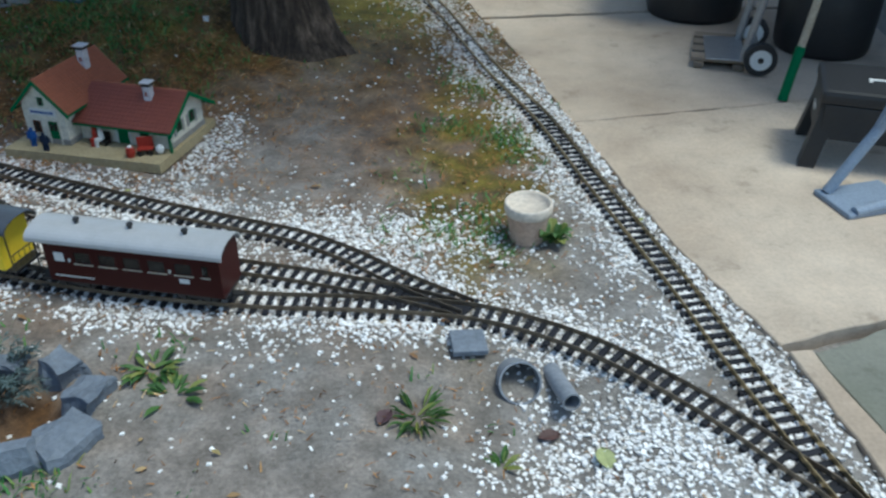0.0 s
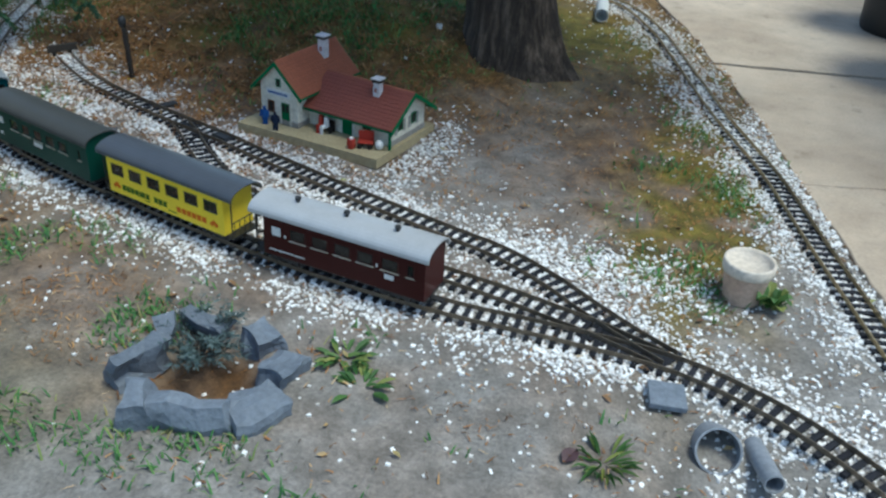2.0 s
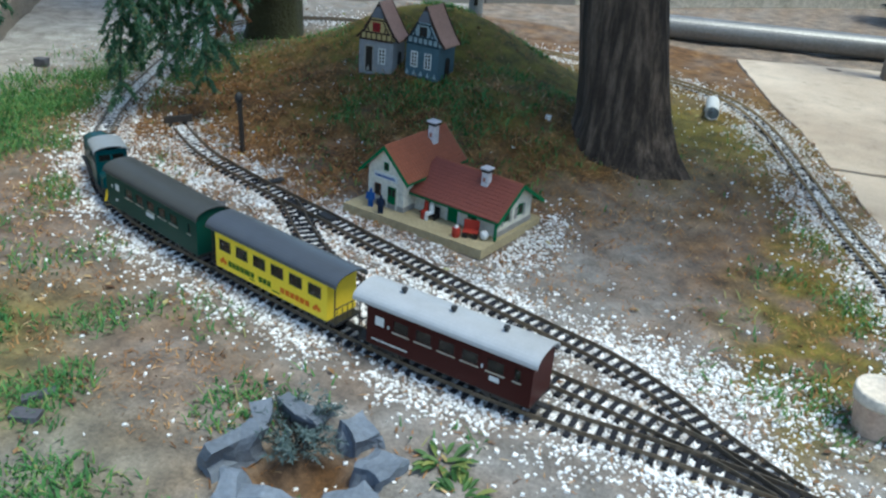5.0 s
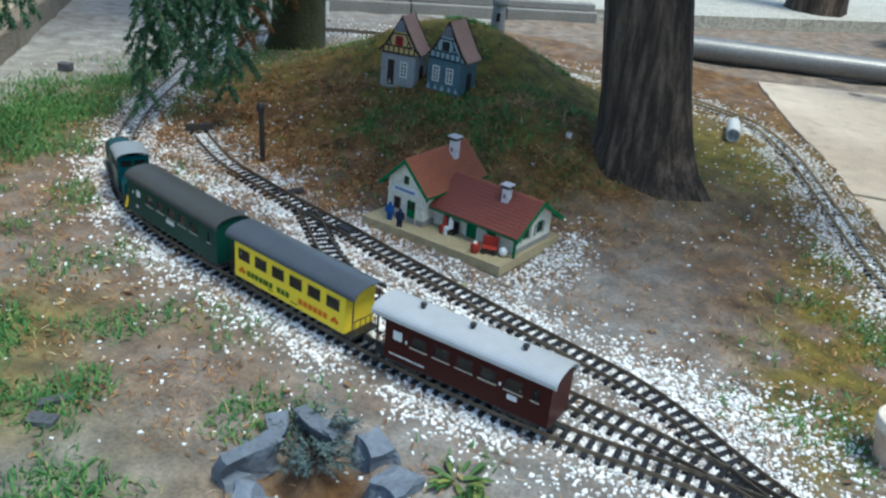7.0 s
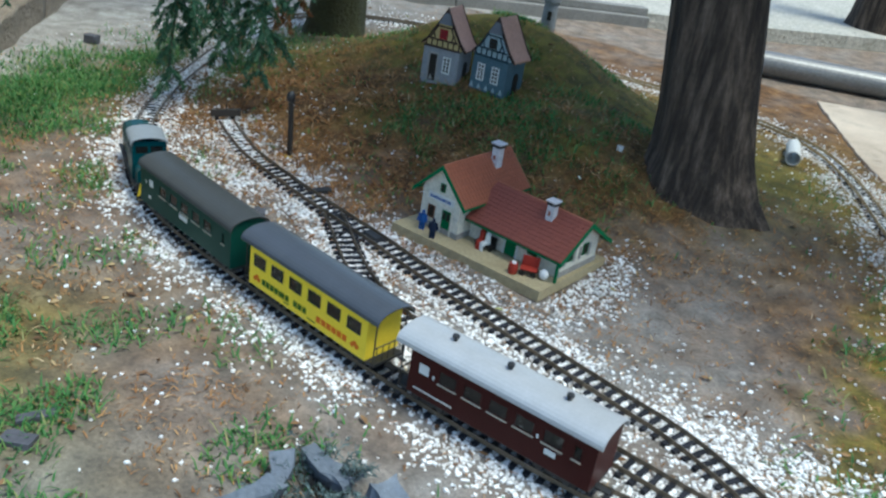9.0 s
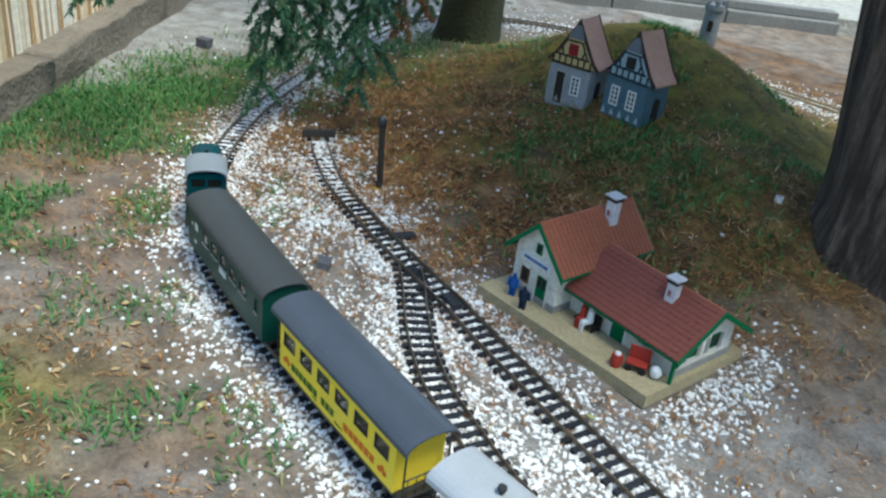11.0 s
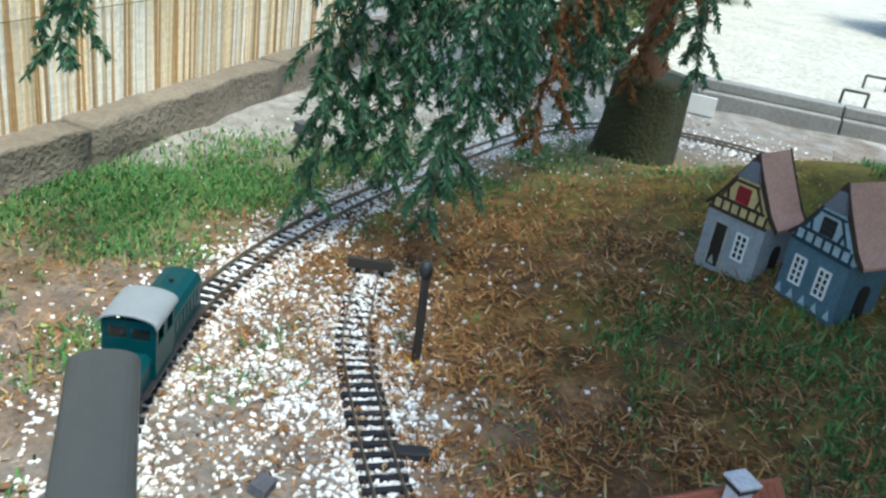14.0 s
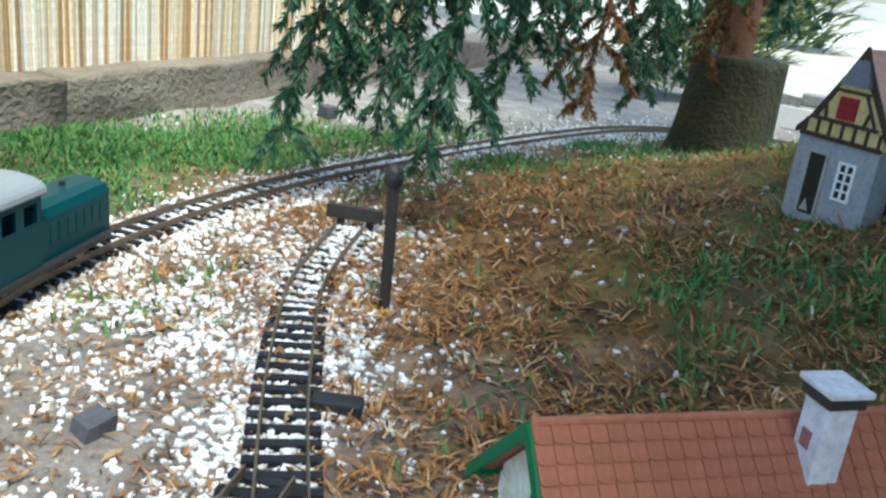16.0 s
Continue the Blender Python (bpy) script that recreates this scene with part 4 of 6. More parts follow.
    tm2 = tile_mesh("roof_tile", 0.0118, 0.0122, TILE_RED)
    # front slope takes the darker red tile, back slope the brighter one
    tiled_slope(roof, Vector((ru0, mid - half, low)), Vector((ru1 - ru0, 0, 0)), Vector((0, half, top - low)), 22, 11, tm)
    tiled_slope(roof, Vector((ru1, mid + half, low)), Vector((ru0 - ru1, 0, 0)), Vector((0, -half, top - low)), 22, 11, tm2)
    part("ridge", rod((ru0, mid, top + 0.002), (ru1, mid, top + 0.002), 0.0032, sides=8), TILE_RED, roof)
    for sgn in (-1, 1):
        part("bargeboard", prism([(mid, top + 0.003), (mid + sgn * (half + 0.003), low), (mid + sgn * (half + 0.003), low - 0.011), (mid, top - 0.009)], 0.0025, "x", start=ru1), SIGN_GREEN, s)
        part("gutter", box((ru0, mid + sgn * half - 0.002, low - 0.006), (ru1, mid + sgn * half + 0.002, low - 0.001), 0.0006), SIGN_GREEN, s)
    part("brace", prism([(0.425, low - 0.002), (0.425, z), (0.419, z), (0.419, low - 0.002)], 0.006, "y", start=mid - half + 0.004), SIGN_GREEN, s)
    chimney(s, 0.335, mid - 0.028, top - 0.03, top + 0.03, 0.0095)


station()


def on_platform(u, v):
    return STATION @ Matrix.Translation((u, v, PLATFORM_TOP))


def figurine(u, v, turn, height_m, coat, label, seated=False):
    """A small painted figure as one plain mesh."""
    bm = bmesh.new()
    h = height_m
    if seated:
        box((-0.006, -0.018, 0.014), (0.006, 0.0, 0.022), 0.002, bm)
        rod((-0.003, -0.017, 0.0), (-0.003, -0.017, 0.018), 0.0028, sides=8, bm=bm)
        rod((0.003, -0.017, 0.0), (0.003, -0.017, 0.018), 0.0028, sides=8, bm=bm)
        rod((0, 0.0, 0.016), (0, 0.0, 0.042), 0.0075, 0.006, 10, bm)
        ball((0, 0, 0.049), 0.0055, bm=bm)
    else:
        for x in (-0.0038, 0.0038):
            rod((x, 0, 0.0), (x, 0, h * 0.46), 0.0036, 0.0042, 8, bm)
        rod((0, 0, h * 0.42), (0, 0, h * 0.82), 0.0085, 0.0068, 10, bm)
        for x in (-1, 1):
            rod((x * 0.0085, 0, h * 0.8), (x * 0.011, -0.003, h * 0.45), 0.0028, sides=8, bm=bm)
        ball((0, 0, h * 0.91), h * 0.085, bm=bm)
        rod((0, 0, h * 0.95), (0, 0, h * 1.0), h * 0.08, h * 0.07, 10, bm)
    ob = part("figurine", bm, coat)
    ob.matrix_world = on_platform(u, v) @ pose(0, 0, 0, 0, 0, turn)
    return tagged(ob, label, "figurine", "painted figures on the platform")


figurine(0.062, 0.010, 20, 0.05, BLUE, "small painted figurine in blue standing on the platform")
figurine(0.110, -0.006, 200, 0.05, NAVY, "small painted figurine in dark navy by the door")
figurine(0.208, 0.062, 10, 0.05, REDCLOTH, "small seated figurine in red on the platform bench", True)
figurine(0.226, 0.062, -15, 0.05, WHITE, "small seated figurine in white on the platform bench", True)
bench = thing("model_bench", on_platform(0.217, 0.066), "tiny dark platform bench under two seated figures", "model bench")
part("seat", box((-0.026, -0.012, 0.0105), (0.026, 0.008, 0.0135), 0.0006), DARK, bench)
part("backrest", box((-0.026, 0.0085, 0.0), (0.026, 0.0105, 0.032), 0.0006), DARK, bench)
for x in (-0.022, 0.020):
    part("leg", box((x, -0.010, 0), (x + 0.002, 0.006, 0.0105)), DARK, bench)
barrel = thing("model_barrel", on_platform(0.335, 0.02), "small red barrel with a pale lid on the platform", "barrel")
part("body", lathe([(0.0, 0.0), (0.009, 0.0), (0.0115, 0.01), (0.0115, 0.016), (0.0095, 0.026), (0.0, 0.026)], 16), REDCLOTH, barrel)
part("lid", lathe([(0.0, 0.031), (0.005, 0.030), (0.006, 0.0262), (0.0, 0.0262)], 12), WHITE, barrel)
cart = thing("luggage_cart", on_platform(0.362, 0.045) @ pose(0, 0, 0, 0, 0, 25), "tilted red luggage cart leaning by the station wall", "luggage cart")
part("bed", box((-0.02, -0.012, 0.014), (0.02, 0.012, 0.017), 0.001), REDCLOTH, cart)
part("backboard", box((-0.02, 0.010, 0.017), (0.02, 0.013, 0.042), 0.001), REDCLOTH, cart)
for x in (-0.013, 0.013):
    for y in (-0.0135, 0.0115):
        part("wheel", rod((x, y, 0.0075), (x, y + 0.002, 0.0075), 0.0075, sides=12), DARK, cart)
parcel = thing("white_parcel", on_platform(0.397, 0.055), "small white sack beside the luggage cart", "parcel")
part("sack", ball((0, 0, 0.013), 0.013, (0.9, 0.8, 1.0)), WHITE, parcel)

# ---- half-timbered houses on the mound ----
GREYWALL = mottled("grey_blue_wall", (0.17, 0.18, 0.2), (0.33, 0.34, 0.36), 0.85, coarse=30, fine=140)
BLUEWALL = mottled("blue_wall", (0.045, 0.09, 0.12), (0.09, 0.155, 0.19), 0.8, coarse=30, fine=140)
BLUETIMBER = paint("blue_timber", (0.03, 0.055, 0.07), 0.7)
TIMBER = paint("dark_timber", (0.06, 0.04, 0.03), 0.8)
YELLOWFILL = mottled("yellow_infill", (0.42, 0.31, 0.12), (0.6, 0.47, 0.22), 0.85, coarse=30, fine=140)
PALEFILL = mottled("pale_blue_infill", (0.25, 0.33, 0.36), (0.4, 0.48, 0.5), 0.85, coarse=30, fine=140)
PINKROOF = mottled("salmon_roof", (0.42, 0.22, 0.15), (0.58, 0.33, 0.235), 0.7, coarse=16, fine=140, bump=0.3)
SLATE_HIP = mottled("slate_hip", (0.07, 0.075, 0.09), (0.14, 0.145, 0.16), 0.6)
PURPLE = mottled("dark_side_wall", (0.09, 0.07, 0.07), (0.16, 0.13, 0.13), 0.85)
MAROONPANE = paint("red_shutter", (0.25, 0.02, 0.025), 0.6)


def half_timbered(m, label, wall_mat, timber, infill, doors, panes, attic_mat, w=0.128, d=0.105, eave=0.112, ridge=0.238):
    h = thing("model_house", m, label, "model house", "half-timbered model houses")
    bm = box((0, 0, -0.04), (w, d, eave))
    part("wall", bm, wall_mat, h)
    mid = w / 2
    out = [(0, eave + 0.0003), (w, eave + 0.0003), (w - 0.004, eave + 0.012), (mid + 0.016, ridge - 0.045), (mid - 0.016, ridge - 0.045), (0.004, eave + 0.012)]
    part("gable", prism(out, d - 0.002, "y", start=0.001), infill, h)
    tri = 0.003
    for k in range(7):
        x = 0.006 + k * (w - 0.012) / 6
        part("timber", box((x - 0.002, -tri + 0.001, eave + 0.003), (x + 0.002, 0.0009, eave + 0.022)), timber, h)
    part("timber", box((0, -tri, eave - 0.003), (w, 0.0008, eave + 0.003)), timber, h)
    part("timber", box((0.012, -tri, eave + 0.022), (w - 0.012, 0.0008, eave + 0.027)), timber, h)
    part("timber", box((0.036, -tri, eave + 0.066), (w - 0.036, 0.0008, eave + 0.070)), timber, h)
    for a, b in (((0.018, 0.027), (0.040, 0.066)), ((0.034, 0.027), (0.030, 0.045)), ((0.094, 0.027), (0.098, 0.045)), ((0.110, 0.027), (0.088, 0.066))):
        bm = prism([(a[0] - 0.002, eave + a[1]), (a[0] + 0.002, eave + a[1]), (b[0] + 0.002, eave + b[1]), (b[0] - 0.002, eave + b[1])], 0.003, "y", start=-0.0022)
        part("timber", bm, timber, h)
    shutter = part("attic_window", box((mid - 0.014, -0.0034, eave + 0.029), (mid + 0.014, 0.0007, eave + 0.060), 0.0006), attic_mat, h)
    for k in range(1, 3):
        part("bar", box((mid - 0.014, -0.0041, eave + 0.029 + k * 0.0105), (mid + 0.014, -0.0035, eave + 0.0305 + k * 0.0105)), timber, shutter)
    for x0, x1 in doors:
        part("door", box((x0, -0.0008, 0.0), (x1, 0.0005, 0.088)), DARK, h, "dark open doorway")
        part("door_frame", prism([(x0 - 0.005, 0.0), (x0, 0.0), (x0, 0.088), (x1, 0.088), (x1, 0.0), (x1 + 0.004, 0.0), (x1 + 0.004, 0.094), (x0 - 0.005, 0.094)], 0.003, "y", start=-0.0026), STONE, h)
    for x in panes:
        wdw = part("window", window_frame(x, x + 0.027, 0.032, 0.086, -0.001, 0.0035, 0.0022), WHITE, h, "white eight-light window")
        part("pane", box((x + 0.003, -0.0012, 0.035), (x + 0.024, 0.0004, 0.083)), DARK, wdw)
        part("glazing_bar", box((x + 0.0118, -0.0027, 0.0355), (x + 0.0152, -0.0013, 0.0825)), WHITE, wdw)
        for k in range(1, 4):
            zz = 0.0345 + k * 0.0123
            part("glazing_bar", box((x + 0.0035, -0.0030, zz - 0.0012), (x + 0.0235, -0.0028, zz + 0.0016)), WHITE, wdw)
    for k in range(5):
        x = 0.008 + k * 0.028
        part("facade_patch", prism([(x - 0.007, 0.004), (x + 0.007, 0.004), (x, 0.022)], 0.002, "y", start=-0.0018), infill if wall_mat is BLUEWALL else STONE, h)
    # steep roof, flared at the eaves, with a small slate hip over the gable
    for sgn in (-1, 1):
        def at(x):
            return mid + sgn * x
        prof = [(at(0.0), ridge), (at(0.022), ridge - 0.040), (at(mid - 0.004), eave + 0.022), (at(mid + 0.014), eave + 0.002), (at(mid + 0.014), eave - 0.003), (at(mid - 0.006), eave + 0.016), (at(0.018), ridge - 0.048), (at(0.0), ridge - 0.010)]
        part("roof", prism(prof, d - 0.004, "y", start=0.012), PINKROOF, h, "salmon pink tiled roof")
        edge = [(at(0.0), ridge + 0.003), (at(0.023), ridge - 0.039), (at(mid - 0.003), eave + 0.024), (at(mid + 0.016), eave + 0.004), (at(mid + 0.016), eave - 0.004), (at(mid - 0.007), eave + 0.015), (at(0.017), ridge - 0.049), (at(0.0), ridge - 0.012)]
        for v in (0.0075, d + 0.0085):
            part("bargeboard", prism(edge, 0.004, "y", start=v), TIMBER, h)
    bm = bmesh.new()
    pts = [bm.verts.new(p) for p in ((mid - 0.023, -0.004, ridge - 0.050), (mid + 0.023, -0.004, ridge - 0.050), (mid, 0.014, ridge + 0.004), (mid - 0.023, 0.012, ridge - 0.050), (mid + 0.023, 0.012, ridge - 0.050))]
    for f in ((0, 1, 2), (0, 2, 3), (1, 4, 2), (0, 3, 4, 1), (3, 2, 4)):
        bm.faces.new([pts[i] for i in f])
    part("hip", bm, SLATE_HIP, h, "small slate hip")
    part("side_door", prism([(0.045, 0.0), (0.075, 0.0), (0.075, 0.06), (0.067, 0.07), (0.053, 0.07), (0.045, 0.06)], 0.0015, "x", start=w - 0.0005), DARK, h)
    return h


half_timbered(pose(-1.572, 2.668, 0.148, 0, 0, 4), "grey half-timbered model house with a red shuttered gable window", GREYWALL, TIMBER, YELLOWFILL, [(0.026, 0.052)], [0.074], MAROONPANE)
half_timbered(pose(-1.400, 2.690, 0.158, 0, 0, -7), "blue half-timbered model house with white lattice windows", BLUEWALL, BLUETIMBER, PALEFILL, [], [0.022, 0.077], DARK, w=0.132)

# ---- conifers ----
def trunk_mesh(x, y, lean, r0, r1, top, flare, sides=28, rings=26, seed=0):
    bm = bmesh.new()
    rows = []
    for k in range(rings + 1):
        t = k / rings
        z = -0.06 + (top + 0.06) * t**1.6
        zz = max(z, 0)
        r = r1 + (r0 - r1) * math.exp(-zz * 1.2) + flare * math.exp(-zz / 0.11)
        row = []
        for i in range(sides):
            a = math.tau * i / sides
            g = 1 + 0.045 * math.sin(a * 7 + seed + 0.6 * math.sin(zz * 5)) + 0.07 * noise.noise((math.cos(a) * 1.6 + seed, math.sin(a) * 1.6, zz * 3.0)) + 0.16 * math.exp(-zz / 0.07) * math.sin(a * 3 + seed)
            row.append(bm.verts.new((x + lean[0] * zz + r * g * math.cos(a), y + lean[1] * zz + r * g * math.sin(a), z)))
        rows.append(row)
    for one, two in zip(rows, rows[1:]):
        for i in range(sides):
            j = (i + 1) % sides
            bm.faces.new((one[i], one[j], two[j], two[i]))
    bm.faces.new(rows[-1])
    return bm


def spray(verts, faces, tip_line, rng, density, length, width):
    """Drooping needle-leaves along a twig."""
    for a, b in zip(tip_line, tip_line[1:]):
        n = max(1, int((b - a).length * density))
        d = (b - a).normalized()
        for _ in range(n):
            p = a.lerp(b, rng.random())
            out = Vector((rng.gauss(0, 1), rng.gauss(0, 1), rng.gauss(-0.5, 0.5))).normalized()
            g = (d * 0.9 + out * 0.9).normalized() * length * rng.uniform(0.6, 1.25)
            side = g.cross(Vector((rng.gauss(0, 1), rng.gauss(0, 1), rng.gauss(0, 1)))).normalized() * width
            k = len(verts)
            verts.extend([p - side * 0.4, p + g * 0.5 - side, p + g, p + g * 0.5 + side])
            faces.append((k, k + 1, k + 2, k + 3))


def bough(wood, verts, faces, start, end, rng, twigs, hang, density=420, length=0.03, width=0.0035, thick=0.012):
    """A limb from start to end with twigs that hang from it."""
    sag = (end - start).length * 0.12
    line = []
    for k in range(11):
        t = k / 10
        p = start.lerp(end, t)
        p.z += 4 * sag * t * (1 - t)
        line.append(p)
    for k in range(10):
        rod(line[k], line[k + 1], thick * (1 - 0.085 * k), thick * (1 - 0.085 * (k + 1)), 6, wood)
    for _ in range(twigs):
        t = rng.uniform(0.25, 1.0)
        i = min(int(t * 10), 9)
        p = line[i].lerp(line[i + 1], t * 10 - i)
        side = Vector((rng.gauss(0, 1), rng.gauss(0, 1), 0)).normalized()
        drop = hang * rng.uniform(0.5, 1.15)
        twig = [p + side * drop * 0.55 * math.sin(s * 1.2) + Vector((0, 0, -drop * s * s * 0.9)) for s in (0, 0.25, 0.5, 0.75, 1.0)]
        rod(twig[0], twig[2], 0.003, 0.002, 5, wood)
        spray(verts, faces, twig, rng, density, length, width)
        for s in (1, 2, 3):
            q = twig[s]
            sub = Vector((rng.gauss(0, 1), rng.gauss(0, 1), -1.2)).normalized() * drop * 0.35
            spray(verts, faces, [q, q + sub * 0.5, q + sub + Vector((0, 0, -drop * 0.06))], rng, density, length, width)


def conifer(label, x, y, lean, r0, r1, top, flare, boughs, seed):
    t = thing("conifer_tree", Matrix.Identity(4), label, "tree", "conifers in the garden")
    part("trunk", trunk_mesh(x, y, lean, r0, r1, top, flare, seed=seed), BARK, t, smooth=True)
    rng = random.Random(seed)
    wood, verts, faces = bmesh.new(), [], []
    for start, end, twigs, hang, *more in boughs:
        bough(wood, verts, faces, Vector(start), Vector(end), rng, twigs, hang, **(more[0] if more else {}))
    part("branchwork", wood, BARK, t)
    me = bpy.data.meshes.new("crown")
    me.from_pydata([tuple(v) for v in verts], [], faces)
    me.materials.append(NEEDLES)
    ob = new("crown", me)
    ob.parent = t
    return t


coarse = dict(density=75, length=0.13, width=0.022, thick=0.03)
rngc = random.Random(4)


def canopy(x, y, z0, z1, reach, count, foot, lean):
    """Higher boughs from a leaning trunk out over a round crown, which shade the bed."""
    out = []
    for k in range(count):
        a = k * 2.4
        z = z0 + (z1 - z0) * k / count
        r = reach * (1 - 0.45 * k / count) * rngc.uniform(0.8, 1.1)
        out.append(((foot[0] + lean[0] * z, foot[1] + lean[1] * z, z), (x + r * math.cos(a), y + r * math.sin(a), z - 0.25), 14, 0.45, coarse))
    return out


conifer("tall conifer with thick furrowed brown trunk beside the model station", -0.59, 2.68, (-0.17, 0.02), 0.14, 0.12, 4.5, 0.08, canopy(-0.3, 2.6, 1.6, 2.9, 0.9, 24, (-0.59, 2.68), (-0.17, 0.02)), 3)
TIPS = [(-2.10, 2.07, 0.14), (-2.03, 2.20, 0.19), (-1.89, 2.23, 0.16), (-2.22, 2.53, 0.14), (-2.22, 2.75, 0.18), (-2.33, 3.00, 0.20), (-2.28, 3.12, 0.30),
        (-2.02, 3.08, 0.40), (-2.10, 1.60, 0.44), (-2.16, 2.34, 0.40), (-2.00, 2.02, 0.42), (-2.12, 2.17, 0.24), (-2.27, 2.90, 0.30), (-2.19, 2.60, 0.34)]
TRUNK2 = Vector((-2.40, 3.36, 0.0))


def hanging_twigs(parent, tips, seed):
    """Feathery twigs that hang from limbs of the tree down to the given tips."""
    rng = random.Random(seed)
    wood = bmesh.new()
    live, dead = ([], []), ([], [])
    for k, tip in enumerate(tips):
        tip = Vector(tip)
        back = (TRUNK2 - tip)
        back.z = 0
        back = back.normalized() if back.length > 0.3 else Vector((0, 1, 0))
        root = tip + back * 0.22 + Vector((0, 0, 0.62))
        crook = tip + back * 0.10 + Vector((rng.uniform(-0.04, 0.04), rng.uniform(-0.04, 0.04), 0.40))
        line = [root.lerp(crook, s).lerp(crook.lerp(tip, s), s) for s in (i / 12 for i in range(13))]
        for one, two in zip(line, line[1:]):
            rod(one, two, 0.0032, 0.0028, 5, wood)
        rod(TRUNK2 + Vector((0, 0, root.z + 0.12)), root, 0.014, 0.004, 6, wood)
        verts, faces = dead if k in (4, 6) else live
        spray(verts, faces, line, rng, 1100, 0.026, 0.0019)
        for p in line[3:]:
            for _ in range(rng.choice((3, 4, 5))):
                a = rng.uniform(0, math.tau)
                L = rng.uniform(0.045, 0.125) * (0.5 + 0.5 * min(1.0, (p.z - tip.z) / 0.2))
                out = Vector((math.cos(a), math.sin(a), -0.7)) * L
                spray(verts, faces, [p, p + out * 0.5, p + out + Vector((0, 0, -L * 0.45))], rng, 950, 0.022, 0.0026)
    part("branchwork", wood, BARK, parent)
    for name, (verts, faces), mat, label in (("crown", live, NEEDLES, ""), ("dead_foliage", dead, DEAD, "rust-brown dead foliage")):
        me = bpy.data.meshes.new(name)
        me.from_pydata([tuple(v) for v in verts], [], faces)
        me.materials.append(mat)
        ob = new(name, me)
        ob.parent = parent
        if label:
            ob["label"] = label


DEAD = islands("dead_needles", [(0.0, (0.12, 0.045, 0.018)), (0.6, (0.26, 0.11, 0.04)), (1.0, (0.1, 0.11, 0.04))], 0.8, 0.25)
second = conifer("conifer with low drooping green boughs over the track", -2.40, 3.36, (-0.02, 0.02), 0.118, 0.105, 0.27, 0.02, canopy(-2.45, 3.5, 2.2, 3.8, 0.6, 6, (-2.43, 3.37), (-0.01, 0.01)), 9)
hanging_twigs(second, TIPS, 21)
MOSSY = mottled("mossy_dark_bark", (0.018, 0.018, 0.010), (0.055, 0.06, 0.022), 0.95, coarse=14, fine=80, bump=0.9, depth=0.012)
REDBARK = mottled("reddish_young_bark", (0.10, 0.045, 0.025), (0.24, 0.12, 0.07), 0.9, coarse=20, fine=120, bump=0.6, depth=0.006)
for piece in second.children:
    if piece.name.startswith("trunk"):
        piece.data.materials[0] = MOSSY
part("stem", trunk_mesh(-2.43, 3.37, (-0.01, 0.01), 0.05, 0.032, 4.0, 0.0, sides=14, seed=5), REDBARK, second, "slim reddish stem above the mossy trunk base", True)

# ---- wall and reed fence ----
WALLSTONE = mottled("brown_retaining_wall", (0.15, 0.12, 0.09), (0.31, 0.26, 0.205), 0.95, coarse=6, fine=60, bump=0.8, depth=0.015)
REED = mottled("split_reed", (0.58, 0.43, 0.24), (0.86, 0.74, 0.54), 0.8, coarse=8, fine=90, vary=0.3)
BROWN_REED = mottled("brown_reed", (0.34, 0.2, 0.085), (0.56, 0.37, 0.19), 0.8, coarse=8, fine=90, vary=0.3)
PALE_REED = mottled("bleached_reed", (0.74, 0.68, 0.58), (0.9, 0.86, 0.78), 0.8, coarse=8, fine=90, vary=0.15)
WALL_A, WALL_B = Vector((-1.30, -0.046, 0)), Vector((-4.0, 3.605, 0))
WALL_D = (WALL_B - WALL_A).normalized()
WALL_N = Vector((-WALL_D.y, WALL_D.x, 0))
if WALL_N.x > 0:
    WALL_N = -WALL_N


def retaining_wall():
    w = tagged(new("wall_west"), "low rough brown retaining wall under the reed fence", "wall", "", "structure")
    a, n = 0.0, 0
    total = (WALL_B - WALL_A).length
    rng = random.Random(12)
    while a < total:
        L = rng.uniform(0.9, 1.3)
        bm = box((0, 0, -0.05), (L - 0.004, 0.14, 0.108 + rng.uniform(-0.005, 0.005)))
        bmesh.ops.subdivide_edges(bm, edges=bm.edges[:], cuts=14, use_grid_fill=True)
        for v in bm.verts:
            v.co += Vector((0, 1, 0.5)) * 0.016 * noise.noise(v.co * 9 + Vector((n * 3.1, 0, 0)))
        ob = part("wall_block", bm, WALLSTONE, w, smooth=True)
        p = WALL_A + WALL_D * a
        ob.matrix_basis = Matrix((WALL_D, WALL_N, Vector((0, 0, 1)))).transposed().to_4x4()
        ob.matrix_basis.translation = p
        m = ob.matrix_basis.copy()
        m.translation = p
        ob.matrix_basis = m
        a += L
        n += 1


retaining_wall()


